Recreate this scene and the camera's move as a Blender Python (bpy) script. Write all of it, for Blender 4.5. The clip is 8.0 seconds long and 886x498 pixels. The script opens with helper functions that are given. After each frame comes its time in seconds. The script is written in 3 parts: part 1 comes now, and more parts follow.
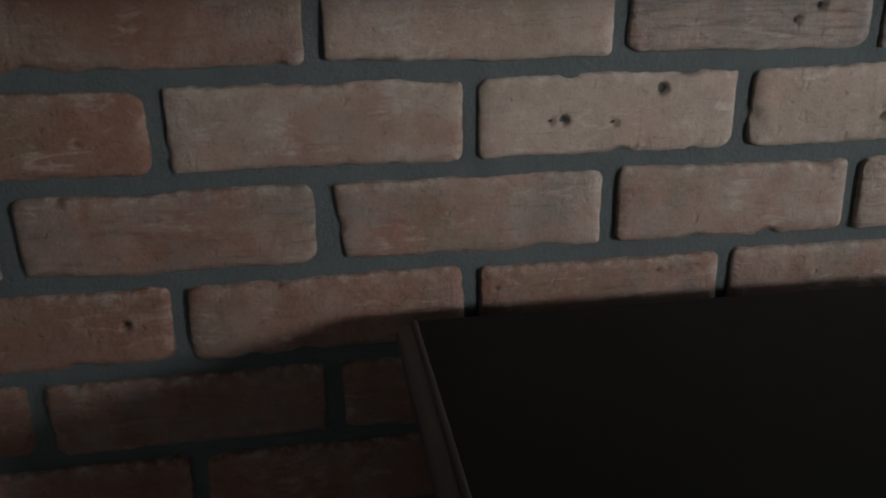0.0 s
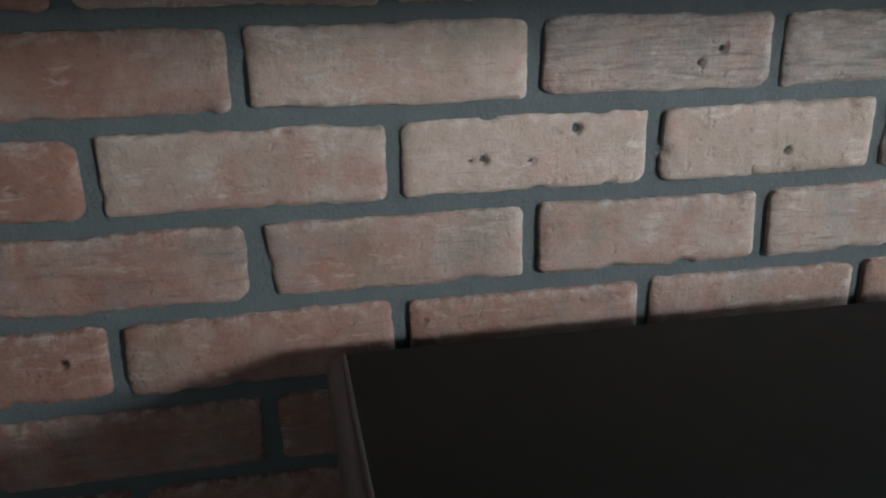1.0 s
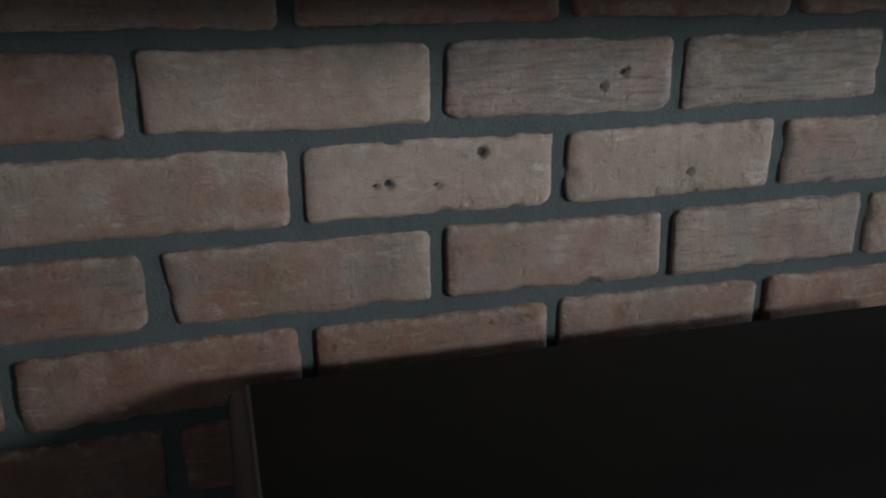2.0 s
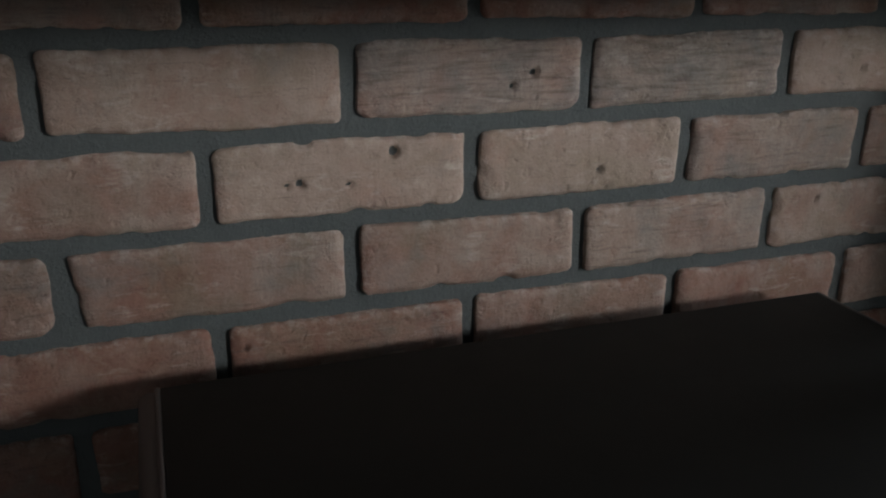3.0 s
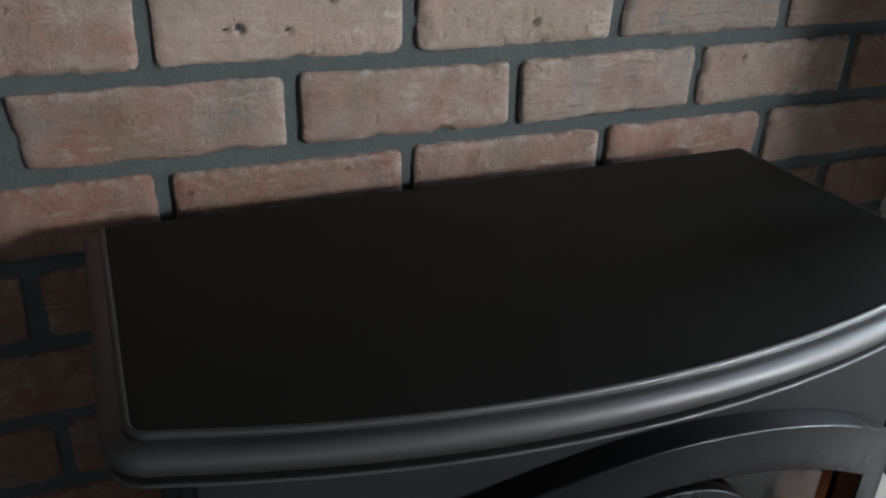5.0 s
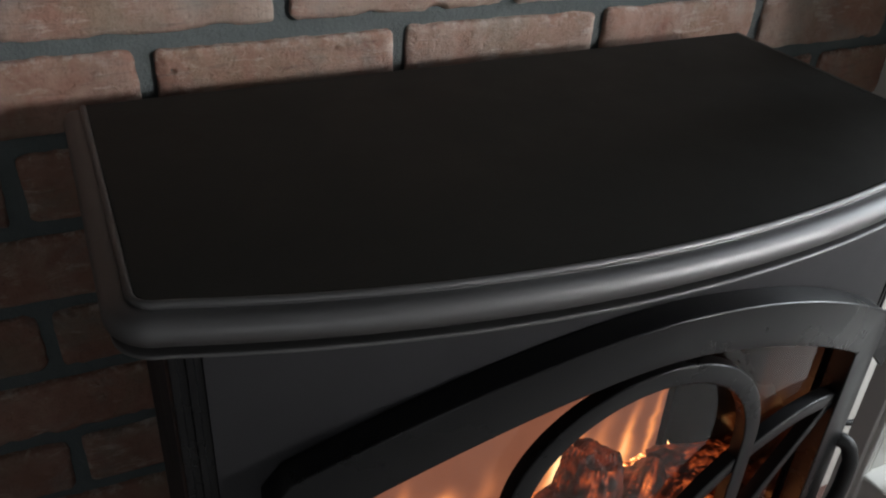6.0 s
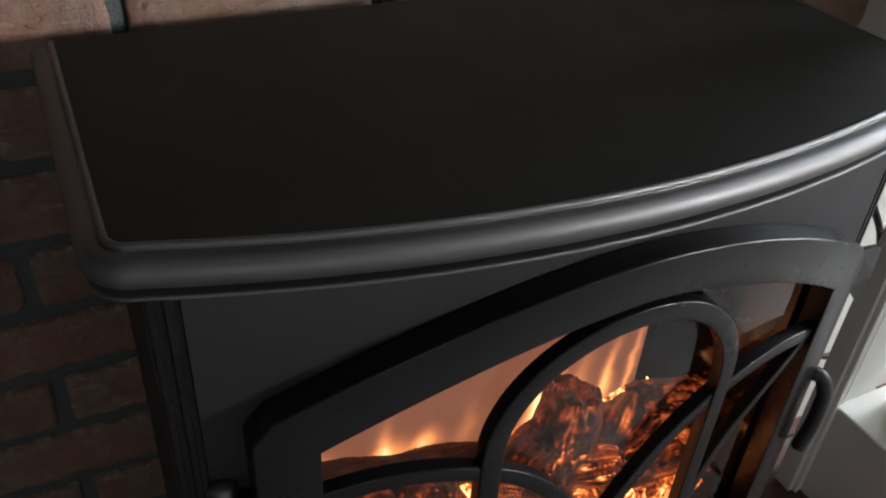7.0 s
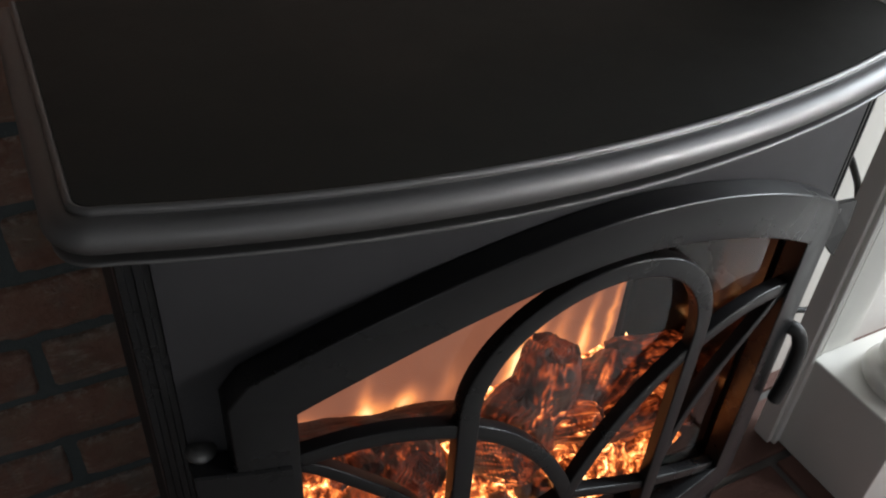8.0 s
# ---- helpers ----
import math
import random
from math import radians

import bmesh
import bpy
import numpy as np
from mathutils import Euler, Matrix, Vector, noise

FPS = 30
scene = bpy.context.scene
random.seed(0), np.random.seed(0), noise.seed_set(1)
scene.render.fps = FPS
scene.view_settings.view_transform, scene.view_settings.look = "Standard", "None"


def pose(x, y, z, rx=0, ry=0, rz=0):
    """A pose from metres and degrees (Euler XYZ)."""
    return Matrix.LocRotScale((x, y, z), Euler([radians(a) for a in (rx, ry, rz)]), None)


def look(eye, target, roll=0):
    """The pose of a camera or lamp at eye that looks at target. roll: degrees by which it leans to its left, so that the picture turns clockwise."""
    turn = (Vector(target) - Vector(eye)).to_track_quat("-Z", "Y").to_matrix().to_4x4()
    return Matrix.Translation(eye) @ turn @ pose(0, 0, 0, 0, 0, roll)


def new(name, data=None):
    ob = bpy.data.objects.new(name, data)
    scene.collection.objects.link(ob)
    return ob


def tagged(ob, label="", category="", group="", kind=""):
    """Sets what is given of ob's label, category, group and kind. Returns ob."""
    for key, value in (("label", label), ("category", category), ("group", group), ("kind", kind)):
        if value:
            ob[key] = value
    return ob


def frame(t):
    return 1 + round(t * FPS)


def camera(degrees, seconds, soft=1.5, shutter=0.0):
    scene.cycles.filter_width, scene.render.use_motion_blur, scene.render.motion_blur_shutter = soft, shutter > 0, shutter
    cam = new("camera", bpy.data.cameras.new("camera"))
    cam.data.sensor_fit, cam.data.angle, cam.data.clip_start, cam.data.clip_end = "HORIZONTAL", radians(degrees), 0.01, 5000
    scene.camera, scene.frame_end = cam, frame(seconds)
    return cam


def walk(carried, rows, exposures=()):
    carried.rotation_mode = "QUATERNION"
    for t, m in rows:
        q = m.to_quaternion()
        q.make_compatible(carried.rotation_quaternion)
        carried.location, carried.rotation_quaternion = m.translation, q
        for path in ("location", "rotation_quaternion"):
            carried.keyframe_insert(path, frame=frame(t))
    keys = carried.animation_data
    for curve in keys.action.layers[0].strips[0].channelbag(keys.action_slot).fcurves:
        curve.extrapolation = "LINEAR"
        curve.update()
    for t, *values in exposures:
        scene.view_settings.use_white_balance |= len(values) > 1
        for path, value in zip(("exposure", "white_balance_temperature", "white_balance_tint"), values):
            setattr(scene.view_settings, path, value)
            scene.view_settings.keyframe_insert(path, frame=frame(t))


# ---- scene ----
cam = camera(55.0, 8.0, soft=2.1)
PATH = [
    (0, (-0.1105, -0.5488, 0.8668), (0.1828, 1.2991, 0.1604), -0.49),
    (0.5, (-0.0945, -0.5679, 0.8764), (0.2103, 1.2859, 0.1905), -0.79),
    (1, (-0.0799, -0.5769, 0.8828), (0.2733, 1.2802, 0.2297), -0.97),
    (1.5, (-0.0657, -0.5760, 0.8882), (0.3481, 1.2744, 0.2521), -0.82),
    (2, (-0.0544, -0.5728, 0.8929), (0.4387, 1.2571, 0.2540), -0.38),
    (3.5, (-0.0290, -0.5933, 0.9018), (0.6260, 1.1714, 0.2258), 0.49),
    (4, (-0.0295, -0.6069, 0.8881), (0.6523, 1.1387, 0.1896), 0.58),
    (4.5, (-0.0312, -0.6190, 0.8713), (0.6543, 1.1013, 0.1158), 0.79),
    (5, (-0.0408, -0.6159, 0.8777), (0.6656, 1.0296, -0.0130), 2.03),
    (5.2, (-0.0475, -0.6139, 0.8701), (0.6759, 1.0038, -0.0572), 2.26),
    (6.3, (-0.0608, -0.6020, 0.8458), (0.6942, 0.8862, -0.2566), 3.61),
    (6.5, (-0.0602, -0.6012, 0.8451), (0.6989, 0.8658, -0.2825), 3.72),
    (7, (-0.0570, -0.6017, 0.8468), (0.7000, 0.8252, -0.3325), 3.97),
    (7.5, (-0.0521, -0.6020, 0.8463), (0.7048, 0.7919, -0.3721), 3.99),
    (8, (-0.0496, -0.6037, 0.8461), (0.7141, 0.7564, -0.4058), 3.95),
]
EXPO = [(0.0, -0.65, 6600, 12), (0.5, 0.1, 6100, 10), (1.0, 0.28, 6150, 10), (1.5, -0.4, 6100, 9), (2.0, -0.65, 6200, 9), (3.5, -0.65, 6800, 16), (4.0, -0.6, 6300, 9),
        (4.5, 0.1, 6300, 10), (5.2, 0.08, 6350, 11), (6.3, 0.28, 6750, 14), (8.0, 0.48, 6750, 14)]
walk(cam, [(t, look(eye, target, roll)) for t, eye, target, roll in PATH], EXPO)

# ---- world and light ----
world = bpy.data.worlds.new("world")
scene.world = world
world.use_nodes = True
wn = world.node_tree.nodes
sky = wn.new("ShaderNodeTexSky")
sky.sky_type, sky.sun_disc, sky.sun_elevation, sky.sun_rotation = "NISHITA", False, radians(35), radians(110)
wn["Background"].inputs["Strength"].default_value = 0.1
world.node_tree.links.new(sky.outputs[0], wn["Background"].inputs["Color"])

win = bpy.data.lights.new("window_daylight", "AREA")
win.shape, win.size, win.size_y, win.energy, win.color = "RECTANGLE", 0.36, 0.33, 9.5, (0.96, 0.98, 1.0)
win_ob = new("window_daylight", win)
win_ob.matrix_world = look((2.14, -2.13, 1.20), (0.2, 0.0, 0.75))
# added narrow lamp at the same window; makes the bright pool on the bricks
beam = bpy.data.lights.new("wall_pool_beam", "AREA")
beam.shape, beam.size, beam.size_y, beam.energy, beam.color, beam.spread = "RECTANGLE", 0.36, 0.33, 1.15, (0.96, 0.98, 1.0), radians(22)
beam_ob = new("wall_pool_beam", beam)
beam_ob.matrix_world = look((2.12, -2.11, 1.195), (0.15, 0.0, 0.82))
side = bpy.data.lights.new("side_window_daylight", "AREA")
side.shape, side.size, side.size_y, side.energy, side.color = "RECTANGLE", 0.36, 1.00, 25, (0.80, 0.92, 1.0)
side_ob = new("side_window_daylight", side)
# added fill lamp behind the camera; lifts the stove front and plinth
south = bpy.data.lights.new("south_fill_light", "AREA")
south.shape, south.size, south.size_y, south.energy, south.color = "RECTANGLE", 1.1, 1.0, 3.0, (0.95, 0.97, 1.0)
south_ob = new("south_fill_light", south)
south_ob.matrix_world = look((-0.85, -3.59, 0.90), (0.3, 0.0, 0.3))
side_ob.matrix_world = look((2.16, -0.41, 1.10), (0.3, -0.40, 0.45))

# ---- materials ----


def mat(name):
    m = bpy.data.materials.new(name)
    m.use_nodes = True
    nt = m.node_tree
    return m, nt, nt.nodes["Principled BSDF"]


def node(nt, kind, **inputs):
    n = nt.nodes.new(kind)
    for key, value in inputs.items():
        n.inputs[key.replace("_", " ")].default_value = value
    return n


def ramp(nt, src, stops):
    r = nt.nodes.new("ShaderNodeValToRGB")
    els = r.color_ramp.elements
    while len(els) < len(stops):
        els.new(0.5)
    for e, (p, c) in zip(els, stops):
        e.position, e.color = p, (c, c, c, 1) if isinstance(c, float) else (*c, 1)
    nt.links.new(src, r.inputs[0])
    return r.outputs[0]


def mix(nt, fac, a, b, mode="MIX"):
    n = nt.nodes.new("ShaderNodeMix")
    n.data_type, n.blend_type = "RGBA", mode
    for sock, v in ((n.inputs[0], fac), (n.inputs[6], a), (n.inputs[7], b)):
        if isinstance(v, (int, float)):
            sock.default_value = v
        elif isinstance(v, tuple):
            sock.default_value = (*v, 1)
        else:
            nt.links.new(v, sock)
    return n.outputs[2]


def math_node(nt, op, a, b=0.0):
    n = nt.nodes.new("ShaderNodeMath")
    n.operation = op
    for sock, v in zip(n.inputs, (a, b)):
        if isinstance(v, (int, float)):
            sock.default_value = v
        else:
            nt.links.new(v, sock)
    return n.outputs[0]


def coords(nt, scale=(1, 1, 1), per_object=True):
    tc = nt.nodes.new("ShaderNodeTexCoord")
    mp = nt.nodes.new("ShaderNodeMapping")
    mp.inputs["Scale"].default_value = scale
    nt.links.new(tc.outputs["Object"], mp.inputs["Vector"])
    if per_object:
        oi = nt.nodes.new("ShaderNodeObjectInfo")
        off = math_node(nt, "MULTIPLY", oi.outputs["Random"], 37.0)
        nt.links.new(off, mp.inputs["Location"])
    return mp.outputs[0]


def noise_tex(nt, vec, scale, detail=6.0, rough=0.6, distortion=0.0):
    n = node(nt, "ShaderNodeTexNoise", Scale=scale, Detail=detail, Roughness=rough, Distortion=distortion)
    nt.links.new(vec, n.inputs["Vector"])
    return n.outputs["Fac"]


def bump(nt, bsdf, height, strength, distance=0.001, chain=None):
    b = node(nt, "ShaderNodeBump", Strength=strength, Distance=distance)
    nt.links.new(height, b.inputs["Height"])
    if chain:
        nt.links.new(chain, b.inputs["Normal"])
    nt.links.new(b.outputs[0], bsdf.inputs["Normal"])
    return b.outputs[0]


def brick_material():
    """Worn handmade brick: red body, pale and olive washes, soot, dragged lime smears and crumbled pale arrises, the
    top ones painted paler as if lit.
    """
    m, nt, p = mat("weathered_brick")
    oi = nt.nodes.new("ShaderNodeObjectInfo")
    sep = nt.nodes.new("ShaderNodeSeparateColor")
    nt.links.new(oi.outputs["Color"], sep.inputs[0])
    vec = coords(nt)
    patches = noise_tex(nt, vec, 16, 8, 0.62, 0.6)
    cloud = noise_tex(nt, vec, 52, 8, 0.66, 0.3)
    grain = noise_tex(nt, vec, 420, 4, 0.6)
    streak = noise_tex(nt, coords(nt, (10, 1, 95)), 3.2, 6, 0.65)
    drag = noise_tex(nt, coords(nt, (260, 1, 16)), 1.6, 4, 0.6, 0.3)
    red = mix(nt, cloud, (0.185, 0.084, 0.056), (0.325, 0.182, 0.136))
    tan = mix(nt, cloud, (0.228, 0.166, 0.132), (0.435, 0.350, 0.294))
    amount = math_node(nt, "ADD", patches, math_node(nt, "SUBTRACT", sep.outputs["Green"], 0.5))
    wash = ramp(nt, amount, [(0.34, 0.0), (0.64, 1.0)])
    col = mix(nt, wash, red, tan)
    olive = ramp(nt, noise_tex(nt, vec, 11, 5, 0.6, 0.8), [(0.48, 0.0), (0.66, 0.5)])
    col = mix(nt, olive, col, (0.215, 0.178, 0.125))
    pink = ramp(nt, noise_tex(nt, vec, 20, 5, 0.6, 0.5), [(0.54, 0.0), (0.70, 0.45)])
    col = mix(nt, pink, col, (0.36, 0.222, 0.175))
    grey = ramp(nt, math_node(nt, "ADD", noise_tex(nt, vec, 22, 7, 0.65, 0.3), math_node(nt, "MULTIPLY", sep.outputs["Blue"], 0.3)), [(0.60, 0.0), (0.86, 0.8)])
    col = mix(nt, grey, col, (0.20, 0.195, 0.18))
    soot = ramp(nt, math_node(nt, "ADD", streak, math_node(nt, "MULTIPLY", sep.outputs["Blue"], 0.22)), [(0.64, 0.0), (0.84, 0.6)])
    col = mix(nt, soot, col, (0.085, 0.06, 0.052))
    smear = noise_tex(nt, coords(nt, (9, 1, 34)), 4.5, 5, 0.6, 1.0)
    scuff = ramp(nt, math_node(nt, "MULTIPLY", smear, noise_tex(nt, vec, 30, 4, 0.6)), [(0.30, 0.0), (0.44, 0.5)])
    col = mix(nt, scuff, col, (0.53, 0.47, 0.41))
    # arris wear, with light on the top edge painted into it
    att = nt.nodes.new("ShaderNodeAttribute")
    att.attribute_name = "edge_wear_lit"
    crumbs = noise_tex(nt, vec, 110, 5, 0.7)
    worn = math_node(nt, "MULTIPLY", att.outputs["Fac"], ramp(nt, crumbs, [(0.47, 0.0), (0.64, 0.6)]))
    col = mix(nt, worn, col, (0.56, 0.50, 0.44))
    speck = ramp(nt, grain, [(0.30, 0.80), (0.42, 1.0), (0.68, 1.0), (0.80, 1.12)])
    col = mix(nt, 1.0, col, speck, "MULTIPLY")
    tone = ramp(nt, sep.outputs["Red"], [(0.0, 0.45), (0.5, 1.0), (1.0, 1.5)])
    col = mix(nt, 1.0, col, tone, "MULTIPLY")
    nt.links.new(col, p.inputs["Base Color"])
    p.inputs["Roughness"].default_value = 0.78
    p.inputs["Specular IOR Level"].default_value = 0.35
    rough_up = math_node(nt, "ADD", cloud, math_node(nt, "MULTIPLY", grain, 0.22))
    first = bump(nt, p, rough_up, 0.75, 0.0034)
    crease = ramp(nt, noise_tex(nt, coords(nt, (30, 1, 60)), 2.4, 5, 0.6, 1.2), [(0.46, 1.0), (0.50, 0.0), (0.54, 1.0)])
    second = bump(nt, p, crease, 0.45, 0.0012, first)
    third = bump(nt, p, math_node(nt, "MULTIPLY", drag, ramp(nt, patches, [(0.45, 0.0), (0.62, 1.0)])), 0.5, 0.0012, second)
    dents = ramp(nt, noise_tex(nt, vec, 85, 3, 0.5), [(0.26, 0.0), (0.36, 1.0)])
    fourth = bump(nt, p, dents, 0.6, 0.0016, third)
    bump(nt, p, math_node(nt, "ADD", streak, scuff), 0.35, 0.0014, fourth)
    return m


def mortar_material():
    m, nt, p = mat("grey_mortar")
    vec = coords(nt)
    a, b = noise_tex(nt, vec, 30, 8, 0.65), noise_tex(nt, vec, 380, 5, 0.7)
    col = mix(nt, a, (0.058, 0.072, 0.073), (0.100, 0.116, 0.116))
    col = mix(nt, ramp(nt, b, [(0.62, 0.0), (0.76, 0.4)]), col, (0.20, 0.22, 0.21))
    nt.links.new(col, p.inputs["Base Color"])
    p.inputs["Roughness"].default_value = 0.9
    bump(nt, p, math_node(nt, "ADD", a, math_node(nt, "MULTIPLY", b, 0.4)), 1.0, 0.0035)
    return m


def satin_black(name, base, rough, grain_scale, strength, tint=(1, 1, 1), spec=0.5, dusty=0.25):
    m, nt, p = mat(name)
    vec = coords(nt, per_object=False)
    a, b = noise_tex(nt, vec, 14, 6, 0.6), noise_tex(nt, vec, grain_scale, 4, 0.6)
    c = [base * t for t in tint]
    col = mix(nt, a, tuple(0.8 * v for v in c), tuple(1.2 * v for v in c))
    dust = ramp(nt, noise_tex(nt, vec, 900, 2, 0.5), [(0.74, 0.0), (0.80, dusty)])
    col = mix(nt, dust, col, (0.09, 0.09, 0.09))
    nt.links.new(col, p.inputs["Base Color"])
    r = ramp(nt, a, [(0.3, rough - 0.05), (0.7, rough + 0.06)])
    nt.links.new(r, p.inputs["Roughness"])
    p.inputs["Specular IOR Level"].default_value = spec
    bump(nt, p, b, strength, 0.0005)
    return m


def white_paint():
    m, nt, p = mat("white_gloss_paint")
    vec = coords(nt, per_object=False)
    a, b = noise_tex(nt, vec, 9, 6, 0.6), noise_tex(nt, coords(nt, (260, 260, 14), False), 1, 4, 0.6)
    nt.links.new(mix(nt, a, (0.80, 0.78, 0.73), (0.87, 0.85, 0.80)), p.inputs["Base Color"])
    p.inputs["Roughness"].default_value = 0.38
    bump(nt, p, b, 0.15, 0.0005)
    return m


def plain_wall(name, c):
    m, nt, p = mat(name)
    vec = coords(nt, per_object=False)
    a, b = noise_tex(nt, vec, 2.5, 6, 0.6), noise_tex(nt, vec, 160, 4, 0.6)
    nt.links.new(mix(nt, a, tuple(0.94 * v for v in c), tuple(1.04 * v for v in c)), p.inputs["Base Color"])
    p.inputs["Roughness"].default_value = 0.85
    bump(nt, p, b, 0.2, 0.001)
    return m


def wood_floor():
    m, nt, p = mat("pale_oak_floor")
    vec = coords(nt, (30, 1.5, 1), False)
    a = noise_tex(nt, vec, 1.5, 8, 0.65, 0.4)
    nt.links.new(mix(nt, a, (0.34, 0.32, 0.30), (0.46, 0.44, 0.41)), p.inputs["Base Color"])
    p.inputs["Roughness"].default_value = 0.5
    bump(nt, p, a, 0.2, 0.001)
    return m


def glass_pane():
    m, nt, p = mat("clear_door_glass")
    out = nt.nodes["Material Output"]
    nt.nodes.remove(p)
    fres = node(nt, "ShaderNodeFresnel", IOR=1.45)
    clear = node(nt, "ShaderNodeBsdfTransparent")
    gloss = node(nt, "ShaderNodeBsdfGlossy", Roughness=0.03)
    mx = nt.nodes.new("ShaderNodeMixShader")
    for a, b in ((fres.outputs[0], mx.inputs[0]), (clear.outputs[0], mx.inputs[1]), (gloss.outputs[0], mx.inputs[2]), (mx.outputs[0], out.inputs["Surface"])):
        nt.links.new(a, b)
    return m


def log_material():
    """Charred resin log lit from inside: grey-brown bark, thin glowing furrows."""
    m, nt, p = mat("charred_glowing_log")
    vec = coords(nt)
    bark = noise_tex(nt, coords(nt, (1, 1, 0.25)), 120, 8, 0.65, 0.6)
    lump = noise_tex(nt, vec, 24, 4, 0.6, 0.4)
    ash = ramp(nt, noise_tex(nt, vec, 60, 6, 0.65), [(0.45, 0.0), (0.70, 0.6)])
    col = mix(nt, bark, (0.022, 0.016, 0.014), (0.13, 0.092, 0.075))
    nt.links.new(mix(nt, ash, col, (0.16, 0.145, 0.135)), p.inputs["Base Color"])
    att = nt.nodes.new("ShaderNodeAttribute")
    att.attribute_name = "crack"
    oi = nt.nodes.new("ShaderNodeObjectInfo")
    sep = nt.nodes.new("ShaderNodeSeparateColor")
    nt.links.new(oi.outputs["Color"], sep.inputs[0])
    level = math_node(nt, "MULTIPLY", sep.outputs["Red"], 2.0)
    line = math_node(nt, "MULTIPLY", math_node(nt, "POWER", att.outputs["Fac"], 1.3), ramp(nt, bark, [(0.30, 0.25), (0.55, 1.0)]))
    hot_zone = ramp(nt, lump, [(0.40, 0.03), (0.62, 1.0)])
    soft = ramp(nt, noise_tex(nt, vec, 48, 4, 0.6, 0.8), [(0.50, 0.0), (0.76, 0.16)])
    glow = math_node(nt, "MULTIPLY", math_node(nt, "ADD", math_node(nt, "MULTIPLY", line, hot_zone), soft), level)
    hot = ramp(nt, glow, [(0.0, (0.80, 0.10, 0.025)), (0.5, (1.0, 0.27, 0.06)), (1.0, (1.0, 0.52, 0.19))])
    nt.links.new(hot, p.inputs["Emission Color"])
    nt.links.new(math_node(nt, "MULTIPLY", glow, 1.9), p.inputs["Emission Strength"])
    p.inputs["Roughness"].default_value = 0.5
    bump(nt, p, bark, 0.8, 0.003)
    return m


def ember_material():
    m, nt, p = mat("glowing_embers")
    vec = coords(nt)
    fine = noise_tex(nt, vec, 105, 6, 0.62, 0.5)
    broad = noise_tex(nt, vec, 34, 4, 0.6, 0.6)
    glow = math_node(nt, "MULTIPLY", ramp(nt, fine, [(0.38, 0.02), (0.49, 0.30), (0.60, 1.0)]), ramp(nt, broad, [(0.38, 0.08), (0.60, 1.0)]))
    nt.links.new(ramp(nt, glow, [(0.0, (0.75, 0.10, 0.02)), (0.35, (1.0, 0.27, 0.06)), (0.95, (1.0, 0.60, 0.24))]), p.inputs["Emission Color"])
    nt.links.new(math_node(nt, "MULTIPLY", glow, 3.9), p.inputs["Emission Strength"])
    nt.links.new(mix(nt, broad, (0.02, 0.013, 0.011), (0.10, 0.055, 0.04)), p.inputs["Base Color"])
    p.inputs["Roughness"].default_value = 0.6
    bump(nt, p, fine, 0.9, 0.006)
    return m


def flame_material():
    """Lit flame screen: dull orange all over, brighter tongues that rise from its foot."""
    m, nt, p = mat("lit_flame_screen")
    tc = nt.nodes.new("ShaderNodeTexCoord")
    sep = nt.nodes.new("ShaderNodeSeparateXYZ")
    nt.links.new(tc.outputs["Object"], sep.inputs[0])
    wob = math_node(nt, "MULTIPLY", math_node(nt, "SUBTRACT", noise_tex(nt, tc.outputs["Object"], 22, 3, 0.5), 0.5), 0.022)
    x = math_node(nt, "ADD", sep.outputs["X"], wob)
    z = sep.outputs["Z"]
    total = None
    for cx, w, h, s in ((-0.152, 0.016, 0.020, 0.9), (-0.094, 0.0075, 0.034, 0.6), (-0.086, 0.014, 0.018, 0.45), (-0.056, 0.0125, 0.017, 0.75), (-0.015, 0.010, 0.03, 0.2),
                        (0.060, 0.012, 0.034, 1.1), (0.074, 0.010, 0.050, 0.8), (0.100, 0.009, 0.055, 0.35), (0.131, 0.007, 0.050, 0.75), (0.158, 0.004, 0.075, 0.55)):
        taper = math_node(nt, "MAXIMUM", math_node(nt, "SUBTRACT", 1.1, math_node(nt, "MULTIPLY", math_node(nt, "DIVIDE", z, h), 0.35)), 0.5)
        lean = math_node(nt, "SUBTRACT", x, math_node(nt, "MULTIPLY", z, 0.10))
        d = math_node(nt, "DIVIDE", math_node(nt, "SUBTRACT", lean, cx), math_node(nt, "MULTIPLY", taper, w))
        side = math_node(nt, "EXPONENT", math_node(nt, "MULTIPLY", math_node(nt, "MULTIPLY", d, d), -1.0))
        fz = math_node(nt, "DIVIDE", z, h)
        up = math_node(nt, "EXPONENT", math_node(nt, "MULTIPLY", math_node(nt, "MULTIPLY", fz, fz), -1.3))
        one = math_node(nt, "MULTIPLY", math_node(nt, "MULTIPLY", side, up), s)
        total = one if total is None else math_node(nt, "ADD", total, one)
    veil = math_node(nt, "MULTIPLY", noise_tex(nt, coords(nt, (26, 1, 5), False), 1.4, 4, 0.55), 0.10)
    glow = math_node(nt, "ADD", total, veil)
    nt.links.new(ramp(nt, glow, [(0.0, (0.54, 0.205, 0.128)), (0.25, (0.74, 0.25, 0.11)), (0.6, (1.0, 0.36, 0.11)), (1.0, (1.0, 0.66, 0.30))]), p.inputs["Emission Color"])
    nt.links.new(math_node(nt, "ADD", math_node(nt, "MULTIPLY", total, 1.05), math_node(nt, "ADD", 0.26, veil)), p.inputs["Emission Strength"])
    p.inputs["Base Color"].default_value = (0.05, 0.03, 0.02, 1)
    p.inputs["Roughness"].default_value = 0.5
    return m


